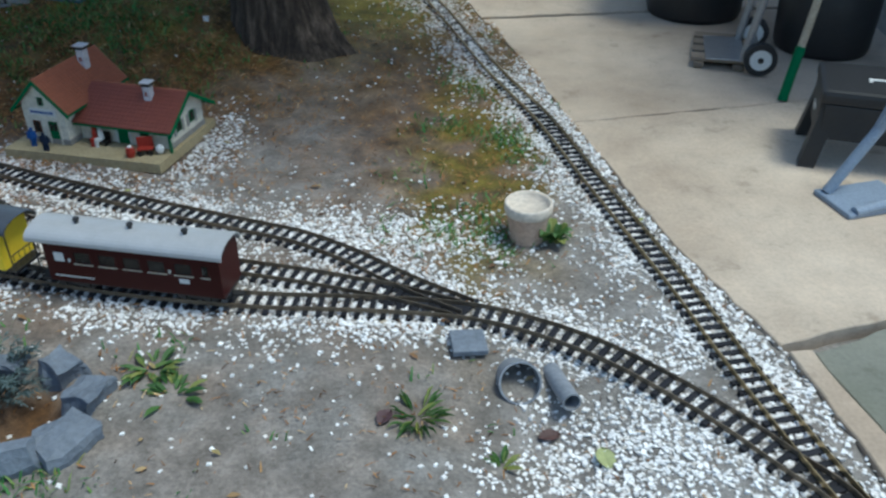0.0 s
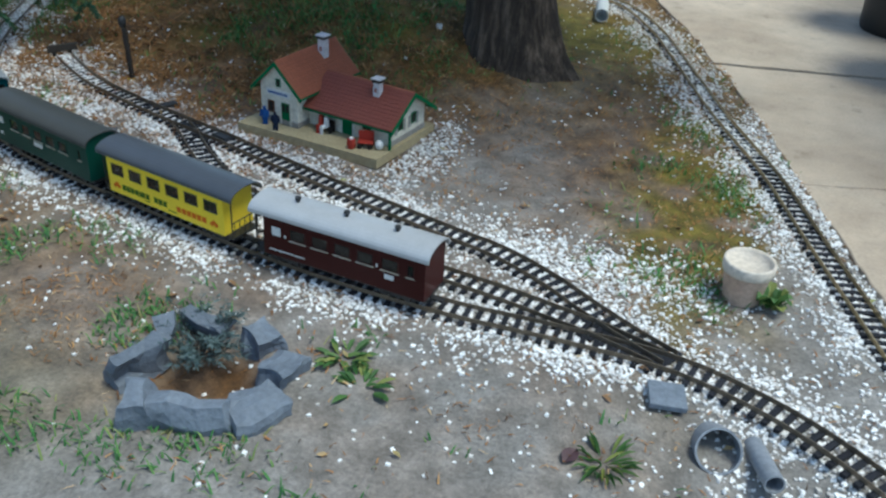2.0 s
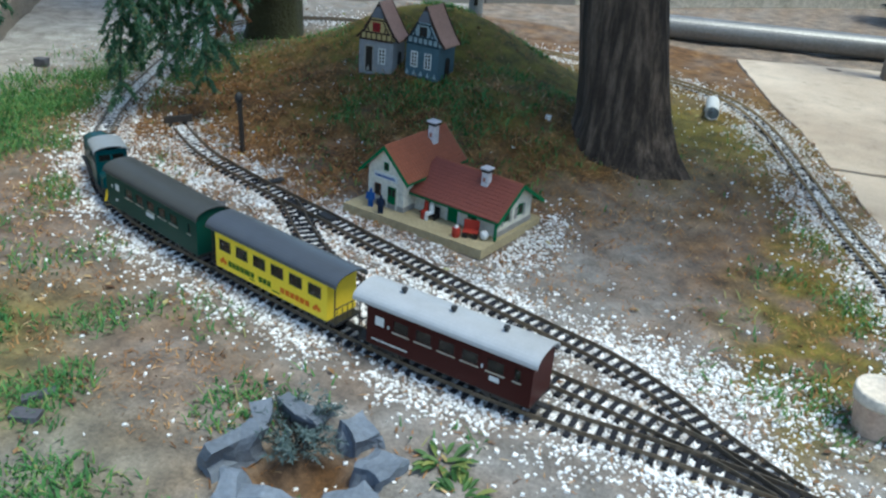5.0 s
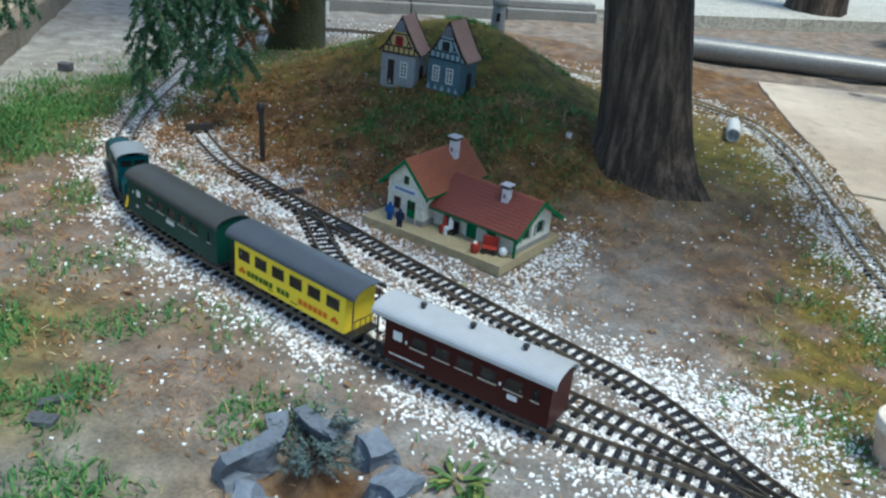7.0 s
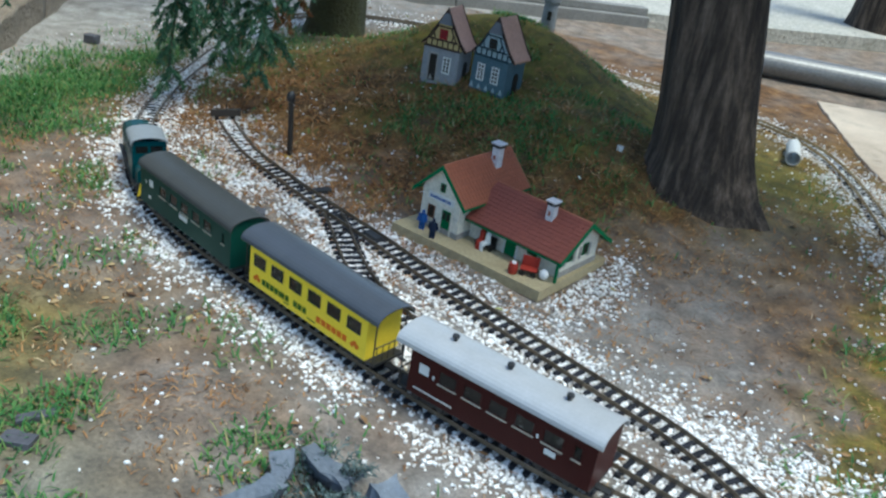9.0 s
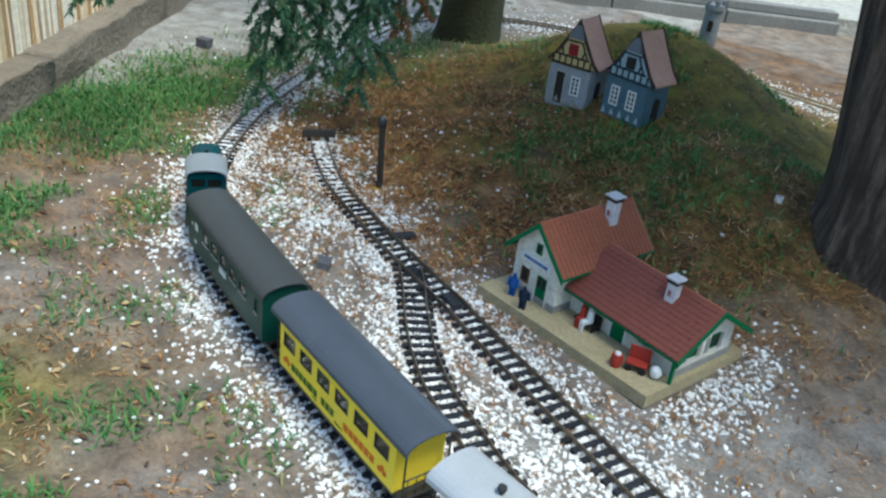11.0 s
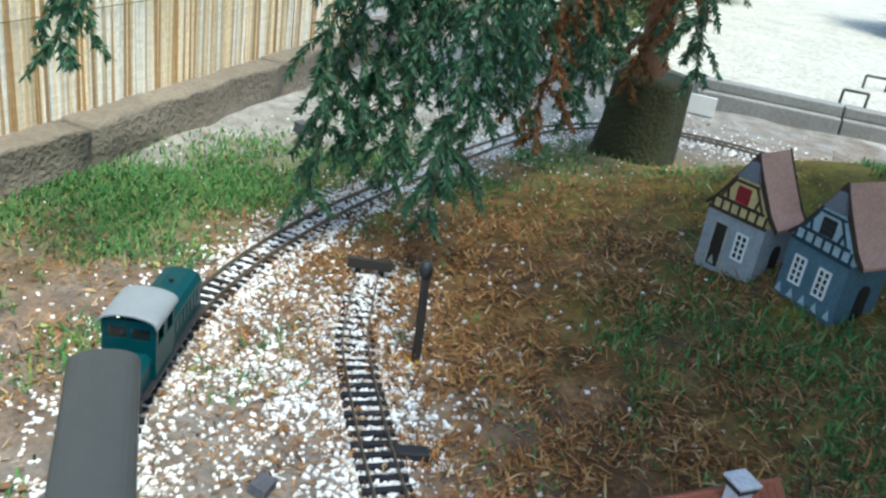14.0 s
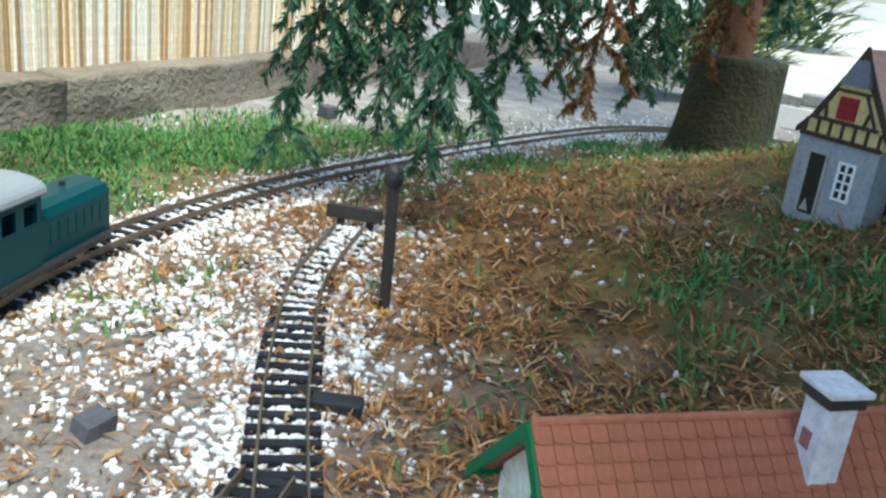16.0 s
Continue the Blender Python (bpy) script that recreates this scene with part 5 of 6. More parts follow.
def reed_fence():
    f = thing("reed_fence", Matrix.Identity(4), "straw-coloured split reed fence standing on the low wall", "fence")
    rng = random.Random(5)
    meshes = []
    for k in range(6):
        bm = rod((0, 0, 0), (rng.uniform(-0.01, 0.01), rng.uniform(-0.006, 0.006), 1.25 + rng.uniform(-0.05, 0.05)), 0.0052, 0.0046, 6)
        me = bpy.data.meshes.new("reed")
        bm.to_mesh(me)
        bm.free()
        me.materials.append((REED, BROWN_REED, REED, PALE_REED, REED, PALE_REED)[k])
        meshes.append(me)
    base = WALL_A + WALL_N * 0.09
    for k in range(295):
        ob = new("reed", rng.choice(meshes))
        ob.parent = f
        p = base + WALL_D * (1.32 + k * 0.0088) + WALL_N * rng.uniform(-0.004, 0.004)
        ob.matrix_basis = pose(p.x, p.y, 0.10, rng.uniform(-0.5, 0.5), rng.uniform(-0.5, 0.5), rng.uniform(0, 360))
    for z in (0.35, 0.85):
        part("binding_wire", rod(base + WALL_D * 1.3 + Vector((0, 0, z)) - WALL_N * 0.011, base + WALL_D * 3.9 + Vector((0, 0, z)) - WALL_N * 0.011, 0.0012, sides=5), RUSTY, f)


reed_fence()

# ---- small things on the ground ----
TERRACOTTA = mottled("pale_terracotta", (0.42, 0.27, 0.19), (0.66, 0.5, 0.4), 0.8, coarse=14, fine=100)
PALEPOT = mottled("worn_cream_pot", (0.56, 0.47, 0.38), (0.78, 0.71, 0.62), 0.8, coarse=18, fine=100)
GREYPVC = mottled("grey_plastic_pipe", (0.2, 0.22, 0.25), (0.30, 0.32, 0.36), 0.45, coarse=10, fine=120, bump=0.1)
SLATE = mottled("blue_grey_slate", (0.10, 0.12, 0.155), (0.20, 0.23, 0.275), 0.7, coarse=16, fine=90, bump=0.5, depth=0.006, vary=0.2)
PIPE_STEEL = mottled("galvanised_pipe", (0.17, 0.17, 0.172), (0.30, 0.30, 0.30), 0.45, 0.4, coarse=5, fine=80, bump=0.1)
DARKPOST = mottled("dark_post", (0.02, 0.016, 0.013), (0.05, 0.04, 0.032), 0.8)
WEED = islands("weed_leaves", [(0.0, (0.03, 0.09, 0.02)), (0.7, (0.08, 0.17, 0.04)), (1.0, (0.25, 0.27, 0.07))], 0.6, 0.2)

pot = thing("flower_pot", pose(0.166, 1.575, -0.006), "pale terracotta flower pot with a thick rim on the soil", "flower pot")
part("body", lathe([(0.0, 0.0), (0.036, 0.0), (0.0375, 0.004), (0.045, 0.058), (0.0465, 0.0595), (0.0465, 0.066), (0.044, 0.067), (0.0, 0.067)], 36), TERRACOTTA, pot, smooth=False)
part("rim", lathe([(0.0465, 0.0675), (0.0505, 0.069), (0.052, 0.074), (0.052, 0.089), (0.0505, 0.0925), (0.0465, 0.0925), (0.0445, 0.088), (0.042, 0.079), (0.0, 0.077)], 36), PALEPOT, pot, "cream worn rim", smooth=True)


def tube(parent, name, p, q, r, wall, material):
    p, q = Vector(p), Vector(q)
    L = (q - p).length
    bm = lathe([(r, 0), (r, L), (r - wall, L), (r - wall, 0), (r, 0)], 28)
    bmesh.ops.transform(bm, matrix=Matrix.Translation(p) @ (q - p).to_track_quat("Z", "Y").to_matrix().to_4x4(), verts=bm.verts[:])
    return part(name, bm, material, parent, smooth=False)


culvert = thing("culvert_pipe", Matrix.Identity(4), "short grey plastic culvert pipe under the track", "pipe")
tube(culvert, "pipe", (0.150, 1.098, -0.006), (0.132, 1.195, -0.070), 0.038, 0.0035, GREYPVC)
small = thing("drain_pipe", Matrix.Identity(4), "narrow grey plastic drain pipe beside the culvert", "pipe")
tube(small, "pipe", (0.236, 1.055, -0.006), (0.205, 1.155, -0.022), 0.0165, 0.0025, GREYPVC)
tile = thing("dark_tile", pose(0.055, 1.187, 0.002, 4, 3, 12), "dark blue-grey slate tile laid beside the track", "slate")
part("slab", box((-0.032, -0.03, 0), (0.032, 0.03, 0.012), 0.002), SLATE, tile)

pipe = thing("steel_pipe", Matrix.Identity(4), "long grey metal pipe lying behind the conifer", "pipe")
tube(pipe, "pipe", (-1.0, 4.72, 0.065), (1.6, 5.45, 0.065), 0.06, 0.006, PIPE_STEEL)

signal = thing("signal_post", pose(-1.628, 2.066, 0.0, 0.5, -2.0, 0), "dark model signal post standing in the needle litter", "signal post")
part("post", box((-0.0058, -0.0058, -0.02), (0.0058, 0.0058, 0.175), 0.0015), DARKPOST, signal)
part("head", ball((-0.002, 0, 0.176), 0.014, (0.9, 0.9, 1.3)), BLACK, signal)
part("foot", box((-0.012, -0.014, -0.004), (0.010, 0.002, 0.006), 0.002), YELLOW, signal, "yellow foot")

d = (LINES["SIDING"][-1] - LINES["SIDING"][-3]).normalized()
stop = thing("buffer_stop", pose(-1.935, 2.14, 0.0, 0, 0, math.degrees(math.atan2(d.y, d.x))), "dark wooden buffer stop at the siding's end", "buffer stop")
part("beam", box((-0.006, -0.045, 0.02), (0.006, 0.045, 0.042), 0.0015), DARKPOST, stop)
for y in (-0.024, 0.024):
    part("upright", box((0.0062, y - 0.006, 0.0), (0.016, y + 0.006, 0.04), 0.001), DARKPOST, stop)
part("lamp_rod", rod((0.0, -0.002, 0.042), (0.0, -0.002, 0.058), 0.002, sides=6), DARKPOST, stop)


def point_motor(x, y, turn, label):
    b = thing("point_motor", pose(x, y, 0.001, 0, 0, turn), label, "point motor", "point motors")
    part("case", box((-0.026, -0.012, 0.0), (0.026, 0.012, 0.013), 0.003), BLACK, b)
    part("lever", rod((-0.026, -0.005, 0.010), (-0.045, -0.005, 0.010), 0.002, sides=6), BLACK, b)


point_motor(-1.412, 1.925, 61, "black point motor box beside the siding switch")
point_motor(-1.165, 1.80, -20, "black point motor box between the sleepers of the switch")
far = thing("white_tube", Matrix.Identity(4), "short white plastic tube lying on the litter", "tube")
tube(far, "pipe", (-0.43, 3.39, 0.026), (-0.455, 3.56, 0.026), 0.026, 0.003, mottled("white_plastic", (0.5, 0.5, 0.48), (0.7, 0.7, 0.68), 0.5))

SLATES = [(-0.80, 0.925, 70, 0.10, 0.03, 0.05), (-0.735, 0.83, 110, 0.075, 0.035, 0.055), (-0.655, 0.838, 12, 0.125, 0.035, 0.05), (-0.565, 0.90, 55, 0.085, 0.07, 0.03), (-0.575, 0.995, 85, 0.075, 0.06, 0.03),
          (-0.645, 1.06, 150, 0.07, 0.045, 0.035), (-0.75, 1.055, 165, 0.09, 0.03, 0.045), (-0.81, 1.005, 110, 0.06, 0.03, 0.04)]
for x, y, turn, a, b, h in SLATES:
    s = thing("slate_stone", pose(x, y, -0.004, random.uniform(-6, 6), random.uniform(-6, 6), turn), "blue-grey slate stone in a ring round a plant", "stone", "stones of the ring")
    bm = box((-a / 2, -b / 2, -0.012), (a / 2, b / 2, h))
    bmesh.ops.subdivide_edges(bm, edges=bm.edges[:], cuts=3, use_grid_fill=True)
    for v in bm.verts:
        v.co += 0.024 * Vector((noise.noise(v.co * 20 + Vector((x * 9, y * 9, 1))), noise.noise(v.co * 20 + Vector((x * 9, y * 9, 5))), 0.7 * noise.noise(v.co * 20 + Vector((x * 9, y * 9, 9)))))
    part("stone", bm, SLATE, s)


def leafy(name, x, y, n, size, spread, lift, material, label, category, seed, narrow=0.35, tall=0.0):
    """A low plant of bent leaves."""
    rng = random.Random(seed)
    t = thing(name, pose(x, y, float(height([(x, y)])[0])), label, category)
    verts, faces = [], []
    for _ in range(n):
        a, r = rng.uniform(0, math.tau), spread * rng.random() ** 0.5 * 0.5
        out = Vector((math.cos(a), math.sin(a), 0))
        L = size * rng.uniform(0.6, 1.2)
        side = Vector((-out.y, out.x, 0)) * L * narrow * 0.5
        rise = lift * rng.uniform(0.5, 1.2)
        p = out * r + Vector((0, 0, tall * rng.random() ** 0.7))
        pts = [p + out * (L * s) + Vector((0, 0, rise * math.sin(s * 2.2) + 0.002)) for s in (0, 0.3, 0.65, 1.0)]
        k = len(verts)
        for q, w in zip(pts, (0.25, 1.0, 0.85, 0.05)):
            verts.extend([q - side * w, q + Vector((0, 0, -0.004 * w)), q + side * w])
        for s in range(3):
            b = k + 3 * s
            faces.extend([(b, b + 1, b + 4, b + 3), (b + 1, b + 2, b + 5, b + 4)])
    me = bpy.data.meshes.new("leaves")
    me.from_pydata([tuple(v) for v in verts], [], faces)
    me.materials.append(material)
    ob = new("leaves", me)
    ob.parent = t
    return t


LAVENDER = islands("blue_green_leaves", [(0.0, (0.04, 0.07, 0.07)), (0.6, (0.1, 0.15, 0.15)), (1.0, (0.17, 0.22, 0.21))], 0.7, 0.15)


def feathery(x, y, stems, reach, rise, material, label, seed):
    """A loose plant of thin stems, each set with fine needles."""
    rng = random.Random(seed)
    t = thing("lavender_plant", pose(x, y, float(height([(x, y)])[0])), label, "plant")
    wood, verts, faces = bmesh.new(), [], []
    for _ in range(stems):
        a, r = rng.uniform(0, math.tau), reach * rng.uniform(0.4, 1.0)
        out, z = Vector((math.cos(a), math.sin(a), 0)), rise * rng.uniform(0.45, 1.1)
        base = out * reach * 0.25 * rng.random()
        line = [base + out * r * s + Vector((0, 0, z * math.sin(s * 1.7))) for s in (0, 0.35, 0.7, 1.0)]
        rod(line[0], line[2], 0.0012, 0.0008, 4, wood)
        spray(verts, faces, line[1:], rng, 700, 0.013, 0.0011)
    part("stalkwork", wood, DARKPOST, t)
    me = bpy.data.meshes.new("leaves")
    me.from_pydata([tuple(v) for v in verts], [], faces)
    me.materials.append(material)
    ob = new("leaves", me)
    ob.parent = t


feathery(-0.745, 1.015, 70, 0.085, 0.07, LAVENDER, "blue-green feathery plant inside the slate ring", 2)
leafy("weed", -0.50, 1.085, 26, 0.032, 0.06, 0.012, WEED, "green broad-leaved weed on the trodden soil", "plant", 3)
leafy("weed", -0.44, 1.03, 20, 0.034, 0.07, 0.010, WEED, "green broad-leaved weed on the trodden soil", "plant", 4)
leafy("weed", -0.02, 1.0, 40, 0.035, 0.06, 0.015, WEED, "small grey-green weed on the trodden soil", "plant", 5, 0.16)
leafy("weed", 0.225, 1.565, 22, 0.035, 0.04, 0.035, WEED, "green leafy weed beside the flower pot", "plant", 6, 0.7)

leafy("weed", 0.12, 0.93, 10, 0.03, 0.03, 0.01, WEED, "small green weed on the trodden soil", "plant", 7, 0.3)
STONE_DARK = mottled("dark_stone", (0.05, 0.05, 0.06), (0.12, 0.12, 0.14), 0.75, coarse=25, fine=120)


def loose_stone(x, y, a, b, h, turn, label, material=STONE_DARK):
    s = thing("loose_stone", pose(x, y, float(height([(x, y)])[0]), 0, 0, turn), label, "stone")
    bm = box((-a / 2, -b / 2, -h * 0.4), (a / 2, b / 2, h))
    bmesh.ops.subdivide_edges(bm, edges=bm.edges[:], cuts=3, use_grid_fill=True)
    for v in bm.verts:
        v.co += 0.25 * min(a, b) * Vector((noise.noise(v.co * 25 + Vector((x * 9, y * 9, 1))), noise.noise(v.co * 25 + Vector((x * 9, y * 9, 5))), 0.4 * noise.noise(v.co * 25 + Vector((x * 9, y * 9, 9)))))
    part("stone", bm, material, s)


loose_stone(-1.165, 0.835, 0.045, 0.03, 0.012, 20, "dark flat stone on the patchy grass")
loose_stone(-1.19, 0.885, 0.06, 0.018, 0.01, 60, "long dark stone chip on the patchy grass")
loose_stone(-2.815, 2.40, 0.05, 0.035, 0.03, 10, "small dark round stone by the grass strip")
loose_stone(-1.43, 1.70, 0.03, 0.03, 0.014, 30, "small dark stone in the white gravel")
loose_stone(-0.84, 2.60, 0.018, 0.014, 0.012, 15, "small white stone on the mossy mound", WHITE)
LEAF_DRY = islands("dry_leaves", [(0.0, (0.10, 0.05, 0.025)), (0.6, (0.28, 0.16, 0.07)), (0.92, (0.45, 0.34, 0.17)), (1.0, (0.34, 0.36, 0.13))], 0.8)


def fallen_leaves():
    def chance(xy):
        return np.clip(0.10 + 0.8 * bump_at(xy, -1.7, 1.25, 0.7, 0.5) + 0.5 * bump_at(xy, -1.5, 2.5, 0.6, 0.4) + 0.4 * bump_at(xy, -0.2, 3.2, 0.3, 0.8), 0, 1) * off_things(xy)
    xy, rng = scatter(2600, chance, -2.9, 0.6, 0.3, 4.3, 77)
    z = height(xy)
    verts, faces = [], []
    for (x, y), zz in zip(xy, z):
        a, L = rng.uniform(0, math.tau), rng.uniform(0.005, 0.013)
        o, s = np.array((math.cos(a), math.sin(a))), np.array((-math.sin(a), math.cos(a)))
        w = L * rng.uniform(0.3, 0.55)
        curl = rng.uniform(0.001, 0.007)
        k = len(verts)
        for f, side, up in ((-1, 0, 0), (-0.3, -1, curl), (-0.3, 0, 0.001), (-0.3, 1, curl), (0.4, -0.8, curl), (0.4, 0, 0.002), (0.4, 0.8, curl), (1, 0, curl * 1.2)):
            p = np.array((x, y)) + o * L * f + s * w * side
            verts.append((p[0], p[1], zz + 0.003 + up))
        faces += [(k, k + 1, k + 2), (k, k + 2, k + 3), (k + 1, k + 4, k + 5, k + 2), (k + 2, k + 5, k + 6, k + 3), (k + 4, k + 7, k + 5), (k + 5, k + 7, k + 6)]
    sheet("fallen_leaves", verts, faces, LEAF_DRY, "scattered curled brown and yellow fallen leaves", "leaves")


fallen_leaves()


def one_leaf(x, y, size, turn, material, label):
    t = thing("fallen_leaf", pose(x, y, float(height([(x, y)])[0]) + 0.003, 4, 3, turn), label, "leaf")
    bm = bmesh.new()
    rows = []
    for k in range(7):
        s = k / 6
        w = size * 0.33 * math.sin(math.pi * min(1, s * 0.97 + 0.02)) ** 0.8
        rows.append([bm.verts.new((size * (s - 0.5), sgn * w, 0.004 * abs(sgn) + 0.003 * math.sin(s * 3))) for sgn in (-1, 0, 1)])
    for one, two in zip(rows, rows[1:]):
        for i in range(2):
            bm.faces.new((one[i], one[i + 1], two[i + 1], two[i]))
    part("blade", bm, material, t)


one_leaf(-0.072, 0.985, 0.04, 70, mottled("purple_leaf", (0.05, 0.025, 0.03), (0.09, 0.045, 0.05), 0.6), "dark purple fallen leaf on the grey soil")
one_leaf(0.285, 0.955, 0.05, 100, mottled("pale_green_leaf", (0.3, 0.34, 0.14), (0.45, 0.48, 0.24), 0.6), "pale green fallen leaf on the gravel")
one_leaf(0.20, 1.02, 0.04, 20, mottled("brown_leaf", (0.06, 0.03, 0.03), (0.11, 0.06, 0.05), 0.7), "dark brown fallen leaf by the culvert")

# ---- by the house wall ----
STUCCO = mottled("pale_stucco", (0.42, 0.41, 0.40), (0.6, 0.59, 0.57), 0.9, coarse=5, fine=70, bump=0.6, depth=0.006)
WOOD = mottled("weathered_wood", (0.13, 0.10, 0.075), (0.28, 0.225, 0.17), 0.85, coarse=8, fine=90, vary=0.25)
PALEWOOD = mottled("pale_wood", (0.32, 0.26, 0.18), (0.5, 0.42, 0.31), 0.8, coarse=8, fine=90)
ALU = mottled("grey_metal_tube", (0.28, 0.28, 0.29), (0.42, 0.42, 0.43), 0.4, 0.6, bump=0.05)
BLUEGREY = mottled("blue_grey_plastic", (0.20, 0.25, 0.33), (0.28, 0.34, 0.43), 0.45, bump=0.05)
wall = part("wall_east", box((1.42, 2.2, -0.05), (1.60, 6.5, 2.2), 0.01), STUCCO)
tagged(wall, "pale rough stucco house wall", "wall", "", "structure")


def bin_at(x, y, r, h):
    b = thing("dustbin", pose(x, y, 0.002), "large black round plastic bin on the concrete", "bin", "black bins")
    part("body", lathe([(0.0, 0.0), (r * 0.86, 0.0), (r * 0.9, 0.02), (r, h), (r * 0.97, h), (r * 0.88, 0.03), (0.0, 0.03)], 36), BLACK, b, smooth=True)
    part("rim", lathe([(r * 1.0, h - 0.03), (r * 1.05, h - 0.025), (r * 1.05, h + 0.005), (r * 0.985, h + 0.005)], 36), BLACK, b, smooth=True)


bin_at(0.80, 3.22, 0.19, 0.55)
bin_at(0.72, 3.86, 0.19, 0.55)
bin_at(1.16, 2.86, 0.17, 0.5)
pallet = thing("slatted_board", pose(0.69, 2.62, 0.004, 0, 0, -12), "weathered wooden slatted board on the concrete", "pallet")
for k in range(4):
    part("slat", box((0.0, 0.02 + k * 0.07, 0.018), (0.17, 0.07 + k * 0.07, 0.03), 0.003), WOOD, pallet)
for x in (0.01, 0.13):
    part("bearer", box((x, 0.01, 0.0), (x + 0.03, 0.30, 0.0178), 0.002), WOOD, pallet)
truck = thing("hand_truck", pose(0.90, 2.57, 0.004, 0, 0, -8), "grey metal hand truck with a black rubber wheel", "hand truck")
for y in (0.0, 0.26):
    wheel = part("wheel", rod((-0.012, y - 0.012, 0.05), (-0.012, y + 0.012, 0.05), 0.05, sides=28), BLACK, truck)
    part("rim", rod((-0.012, y - 0.0145, 0.05), (-0.012, y + 0.0145, 0.05), 0.032, sides=24), WHITE, wheel)
    part("hub", rod((-0.012, y - 0.017, 0.05), (-0.012, y + 0.017, 0.05), 0.009, sides=12), BLACK, wheel)
    part("upright", rod((-0.06, y + 0.03 - 0.06 * (y > 0.1), 0.03), (0.05, y + 0.03 - 0.06 * (y > 0.1), 0.75), 0.012, sides=12), ALU, truck)
part("axle", rod((-0.012, 0.0, 0.05), (-0.012, 0.26, 0.05), 0.008, sides=10), ALU, truck)
part("crossbar", rod((-0.02, 0.03, 0.30), (-0.02, 0.23, 0.30), 0.009, sides=10), ALU, truck)
part("toe_plate", box((-0.17, 0.02, 0.03), (-0.05, 0.24, 0.036), 0.002), ALU, truck)

stool = thing("step_stool", pose(0.86, 1.95, 0.004, 0, 0, -14), "dark blue-black plastic step stool on the concrete", "stool")
part("top", box((0.0, 0.0, 0.165), (0.30, 0.22, 0.20), 0.012), BLACK, stool)
for x, y in ((0.012, 0.012), (0.248, 0.012), (0.012, 0.168), (0.248, 0.168)):
    bm = box((x, y, 0.0), (x + 0.04, y + 0.04, 0.1648))
    for v in bm.verts:
        if v.co.z < 0.05:
            v.co.x += -0.03 if x < 0.1 else 0.03
            v.co.y += -0.02 if y < 0.1 else 0.02
    part("leg", bm, BLACK, stool)
part("apron", box((0.015, 0.004, 0.075), (0.285, 0.016, 0.1648), 0.003), BLACK, stool)
part("apron", box((0.004, 0.016, 0.075), (0.016, 0.204, 0.1648), 0.003), BLACK, stool)
part("handle_mark", box((0.11, 0.10, 0.2002), (0.19, 0.112, 0.2025), 0.0008), WHITE, stool, "white grip mark")
part("handle_mark", box((0.11, 0.085, 0.2002), (0.118, 0.0998, 0.2025), 0.0008), WHITE, stool)
part("label_plate", box((0.0015, 0.09, 0.115), (0.0039, 0.13, 0.13)), WHITE, stool)
frame_stand = thing("tubular_stand", pose(0.90, 1.70, 0.004, 0, 0, 20), "blue-grey tubular metal stand with a flat foot", "stand")
part("foot", box((-0.02, -0.01, 0.0), (0.16, 0.12, 0.012), 0.004), BLUEGREY, frame_stand)
for a, b in (((0.0, 0.10, 0.012), (0.10, 0.10, 0.16)), ((0.10, 0.10, 0.16), (0.14, 0.06, 0.42)), ((0.0, 0.0, 0.012), (0.16, 0.0, 0.03))):
    part("tube", rod(a, b, 0.013, sides=12), BLUEGREY, frame_stand)
broom = thing("broom", Matrix.Identity(4), "wooden broom handle with a green collar leaning by the bins", "broom")
part("handle", rod((0.93, 2.40, 0.05), (1.20, 2.80, 1.0), 0.011, sides=10), PALEWOOD, broom)
part("collar", rod((0.915, 2.378, 0.0), (0.955, 2.438, 0.14), 0.014, sides=10), SIGN_GREEN, broom)

# ---- beyond the mound ----
EDGING = mottled("grey_stone_edging", (0.17, 0.165, 0.155), (0.30, 0.29, 0.275), 0.9, coarse=6, fine=70, bump=0.5, depth=0.006)
terrace = part("pavement", prism([(-2.86, 4.30), (-2.30, 4.78), (-1.0, 5.75), (0.5, 7.2), (0.5, 16), (-14, 16), (-14, 4.6), (-5, 4.3)], 0.10, "z", start=-0.02), mottled("sunlit_pale_terrace", (0.34, 0.33, 0.27), (0.62, 0.58, 0.52), 0.9, coarse=5.0, fine=40, grain=0.3, bump=0.6, depth=0.02))
tagged(terrace, "pale sunlit terrace behind the flower bed", "pavement", "", "structure")
edge_a, edge_b = Vector((-2.90, 4.20, 0)), Vector((-1.55, 5.28, 0))
border = tagged(new("wall_north"), "low grey stone edging in front of the terrace", "wall", "", "structure")
ed = (edge_b - edge_a).normalized()
for k in range(3):
    for z0, z1, off in ((-0.03, 0.062, 0.0), (0.0625, 0.105, 0.045)):
        ob = part("edging_block", box((0.003, 0, z0), (0.572, 0.075, z1), 0.006), EDGING, border)
        p = edge_a + ed * (0.576 * k) + Vector((-ed.y, ed.x, 0)) * off
        ob.matrix_basis = pose(p.x, p.y, 0, 0, 0, math.degrees(math.atan2(ed.y, ed.x)))
for x, y in ((-2.56, 4.78), (-2.75, 5.25)):
    hnd = thing("metal_bracket", pose(x, y, 0.08, 0, 0, 40), "small dark metal hoop on the terrace", "bracket", "hoops on the terrace")
    for a, b in (((-0.05, 0, 0), (-0.05, 0, 0.06)), ((-0.05, 0, 0.06), (0.05, 0, 0.06)), ((0.05, 0, 0.06), (0.05, 0, 0))):
        part("bar", rod(a, b, 0.006, sides=8), BLACK, hnd)
board = thing("white_board", pose(-2.80, 4.09, 0.0, 0, 0, 35), "white board standing against the stone edging", "board")
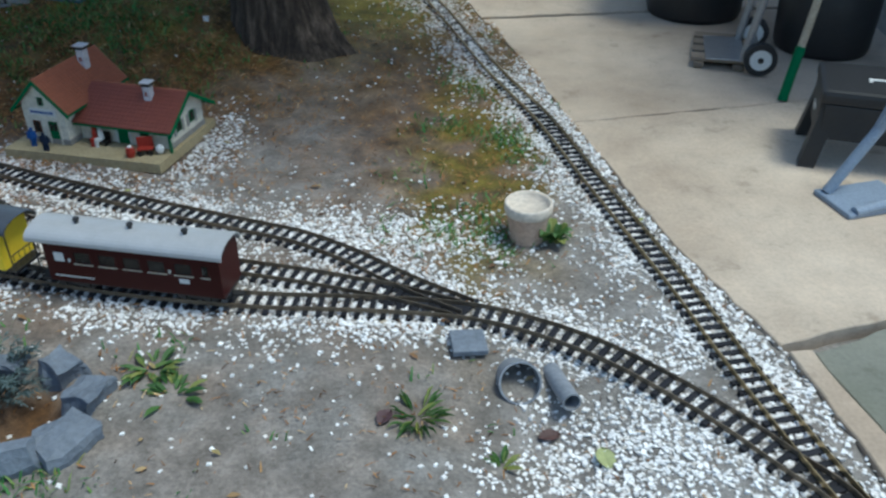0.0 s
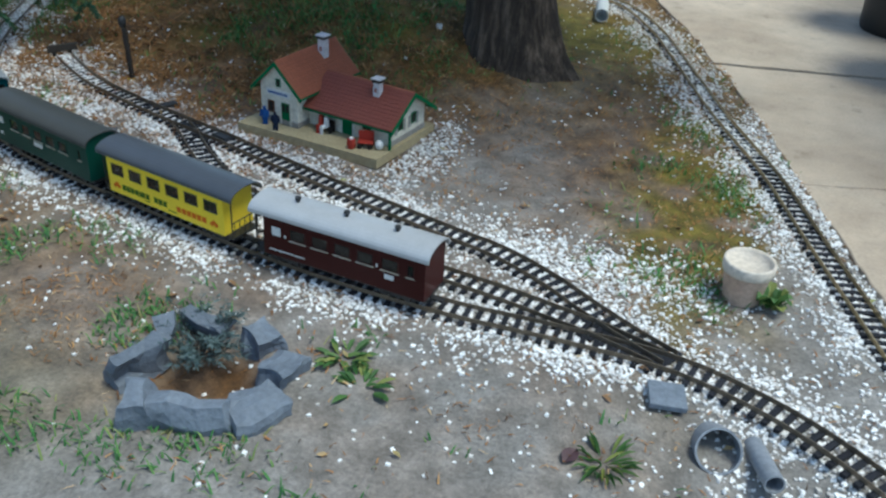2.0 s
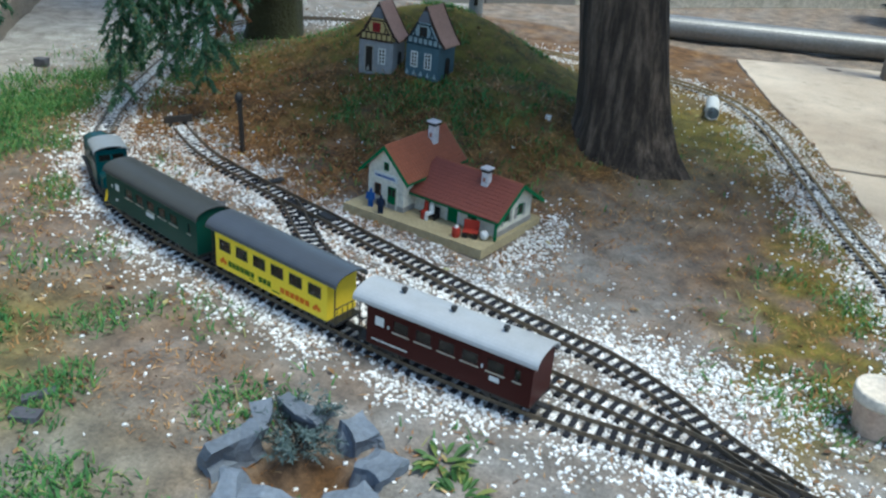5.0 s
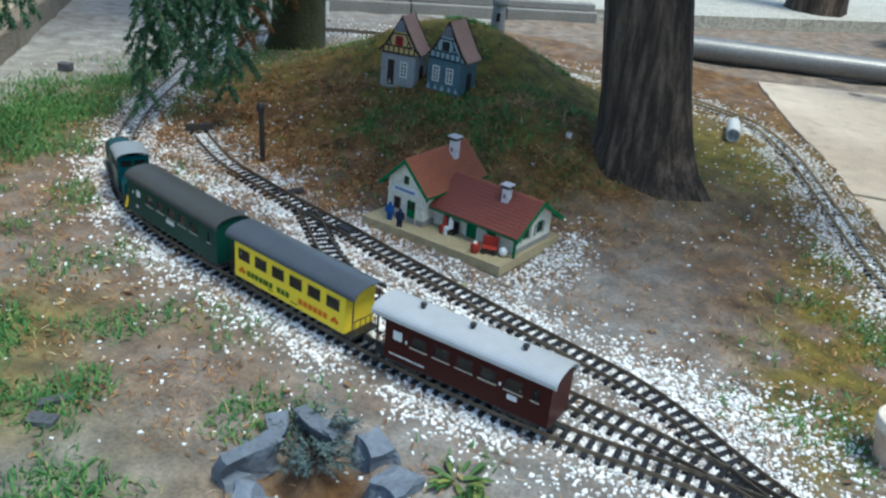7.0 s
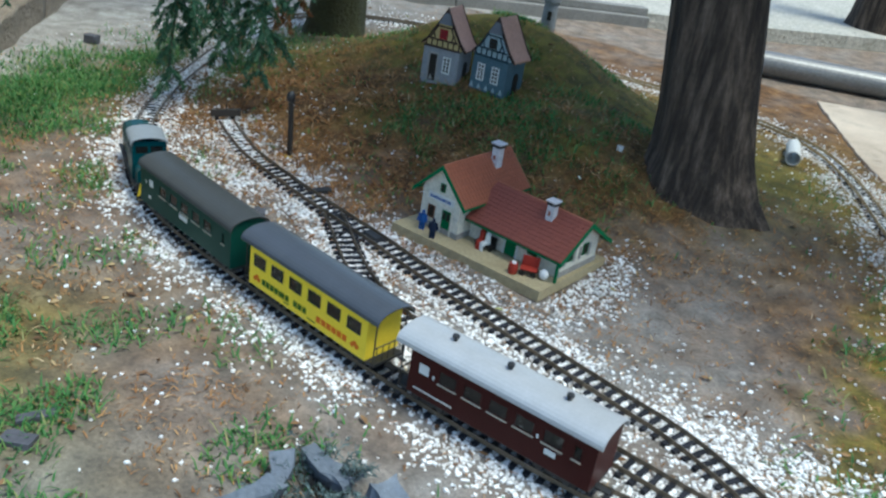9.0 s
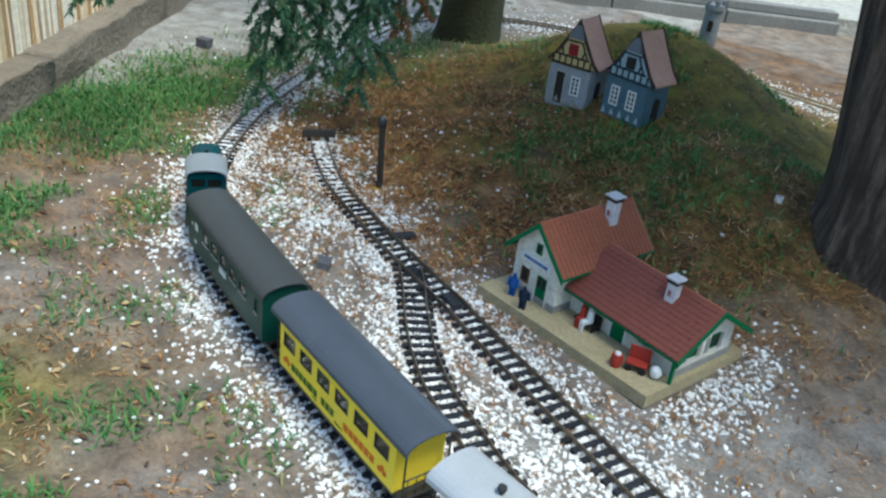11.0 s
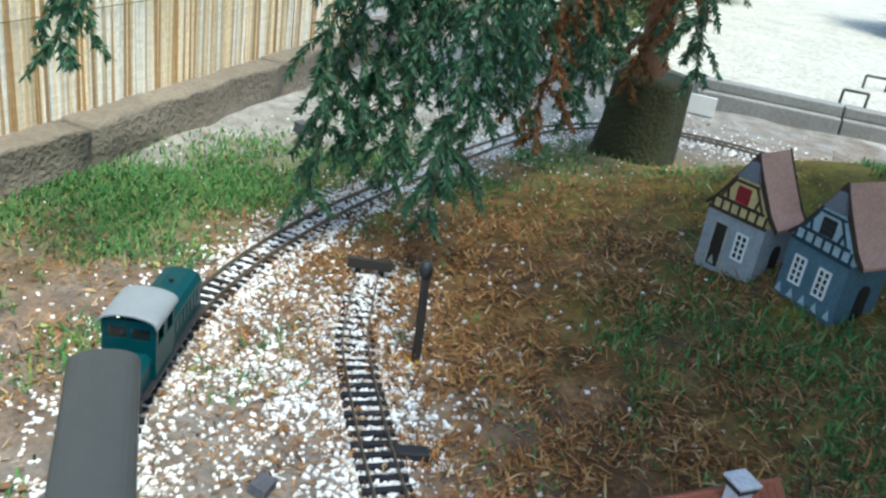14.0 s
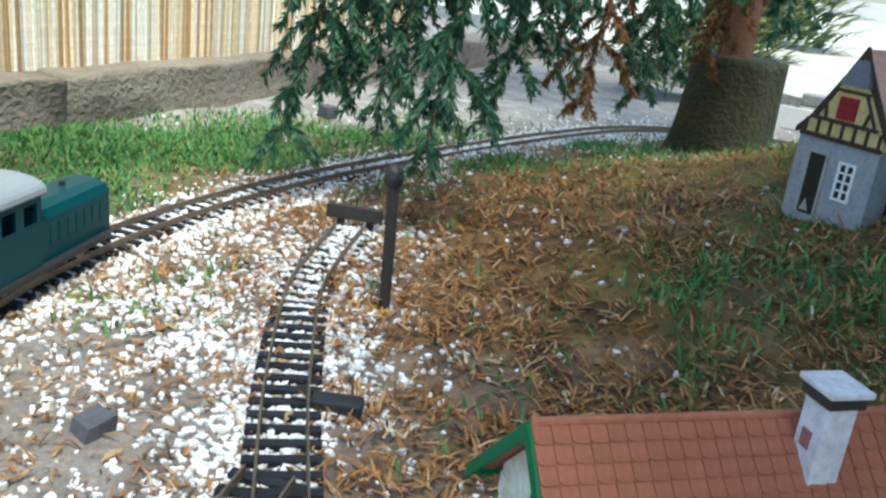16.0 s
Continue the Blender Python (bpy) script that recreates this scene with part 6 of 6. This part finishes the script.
part("panel", box((-0.08, -0.006, 0.0), (0.08, 0.006, 0.075), 0.002), WHITE, board)
tower = thing("model_tower", pose(-1.46, 3.44, 0.20, 0, 0, 20), "small grey model castle tower on the mound", "model tower")
part("shaft", lathe([(0.0, 0.0), (0.032, 0.0), (0.027, 0.14), (0.033, 0.15), (0.033, 0.165), (0.0, 0.165)], 20), GREYWALL, tower)
for k in range(5):
    a = k * math.tau / 5
    part("merlon", box((0.026 * math.cos(a) - 0.007, 0.026 * math.sin(a) - 0.007, 0.1652), (0.026 * math.cos(a) + 0.007, 0.026 * math.sin(a) + 0.007, 0.182), 0.001), GREYWALL, tower)
part("window", box((-0.008, -0.034, 0.08), (0.008, -0.026, 0.115), 0.002), DARK, tower)
part("mast", rod((0, 0, 0.165), (0.008, 0, 0.30), 0.002, sides=6), BLACK, tower)
post_wood = thing("wooden_post", pose(0.22, 4.62, -0.01, 0, 0, 15), "weathered wooden post standing on the concrete", "post")
part("post", box((-0.05, -0.04, 0), (0.05, 0.04, 1.1), 0.005), WOOD, post_wood)
part("knot", rod((-0.052, 0.0, 0.12), (-0.0501, 0.0, 0.12), 0.012, sides=10), BLACK, post_wood)
stump = thing("conifer_tree", Matrix.Identity(4), "rough tree trunk on pale ground far behind the pipe", "tree", "conifers in the garden")
part("trunk", trunk_mesh(-0.42, 6.75, (0, 0), 0.19, 0.17, 3.0, 0.03, seed=5), BARK, stump, smooth=True)
SHRUB = islands("shrub_leaves", [(0.0, (0.05, 0.09, 0.04)), (0.6, (0.16, 0.22, 0.09)), (1.0, (0.5, 0.5, 0.2))], 0.6, 0.3)
for k, (x, y, s) in enumerate(((-3.35, 4.0, 0.26), (-3.7, 4.6, 0.34), (-4.3, 5.3, 0.5), (0.35, 6.3, 0.34), (0.75, 6.7, 0.4), (-5.2, 6.6, 0.8), (-3.6, 7.6, 0.8))):
    leafy("shrub", x, y, 900, s * 0.22, s * 1.0, s * 0.10, SHRUB if k not in (3, 4) else LAVENDER, "loose sunlit shrub with narrow leaves behind the bed", "shrub", 40 + k, 0.3, s * 1.3)
tub = thing("rain_barrel", pose(-2.9, 7.2, 0.08), "blue plastic barrel standing far off on the terrace", "barrel")
part("body", lathe([(0.0, 0.0), (0.22, 0.0), (0.25, 0.1), (0.25, 0.55), (0.22, 0.65), (0.0, 0.65)], 28), mottled("blue_barrel", (0.06, 0.14, 0.4), (0.1, 0.2, 0.5), 0.4), tub, smooth=True)

# ---- sleepers last ----
def lay_sleepers(key):
    line = LINES[key]
    for i, p in enumerate(line):
        d = line[min(i + 1, len(line) - 1)] - line[max(i - 1, 0)]
        ob = new("sleeper", SLEEPER_MESH)
        ob.parent = tracks[key]
        ob.matrix_basis = pose(p.x, p.y, random.uniform(0, 0.001) - (0.003 if (key == "OUTER" and p.y > 2.3) or (key == "SIDING" and p.x < -1.66) or (key == "MAIN" and (p.x < -2.0 or (p.y > 2.2 and p.x < 0))) else 0.0), 0, 0, math.degrees(math.atan2(d.y, d.x)) + random.uniform(-1.5, 1.5))


for key in LINES:
    lay_sleepers(key)
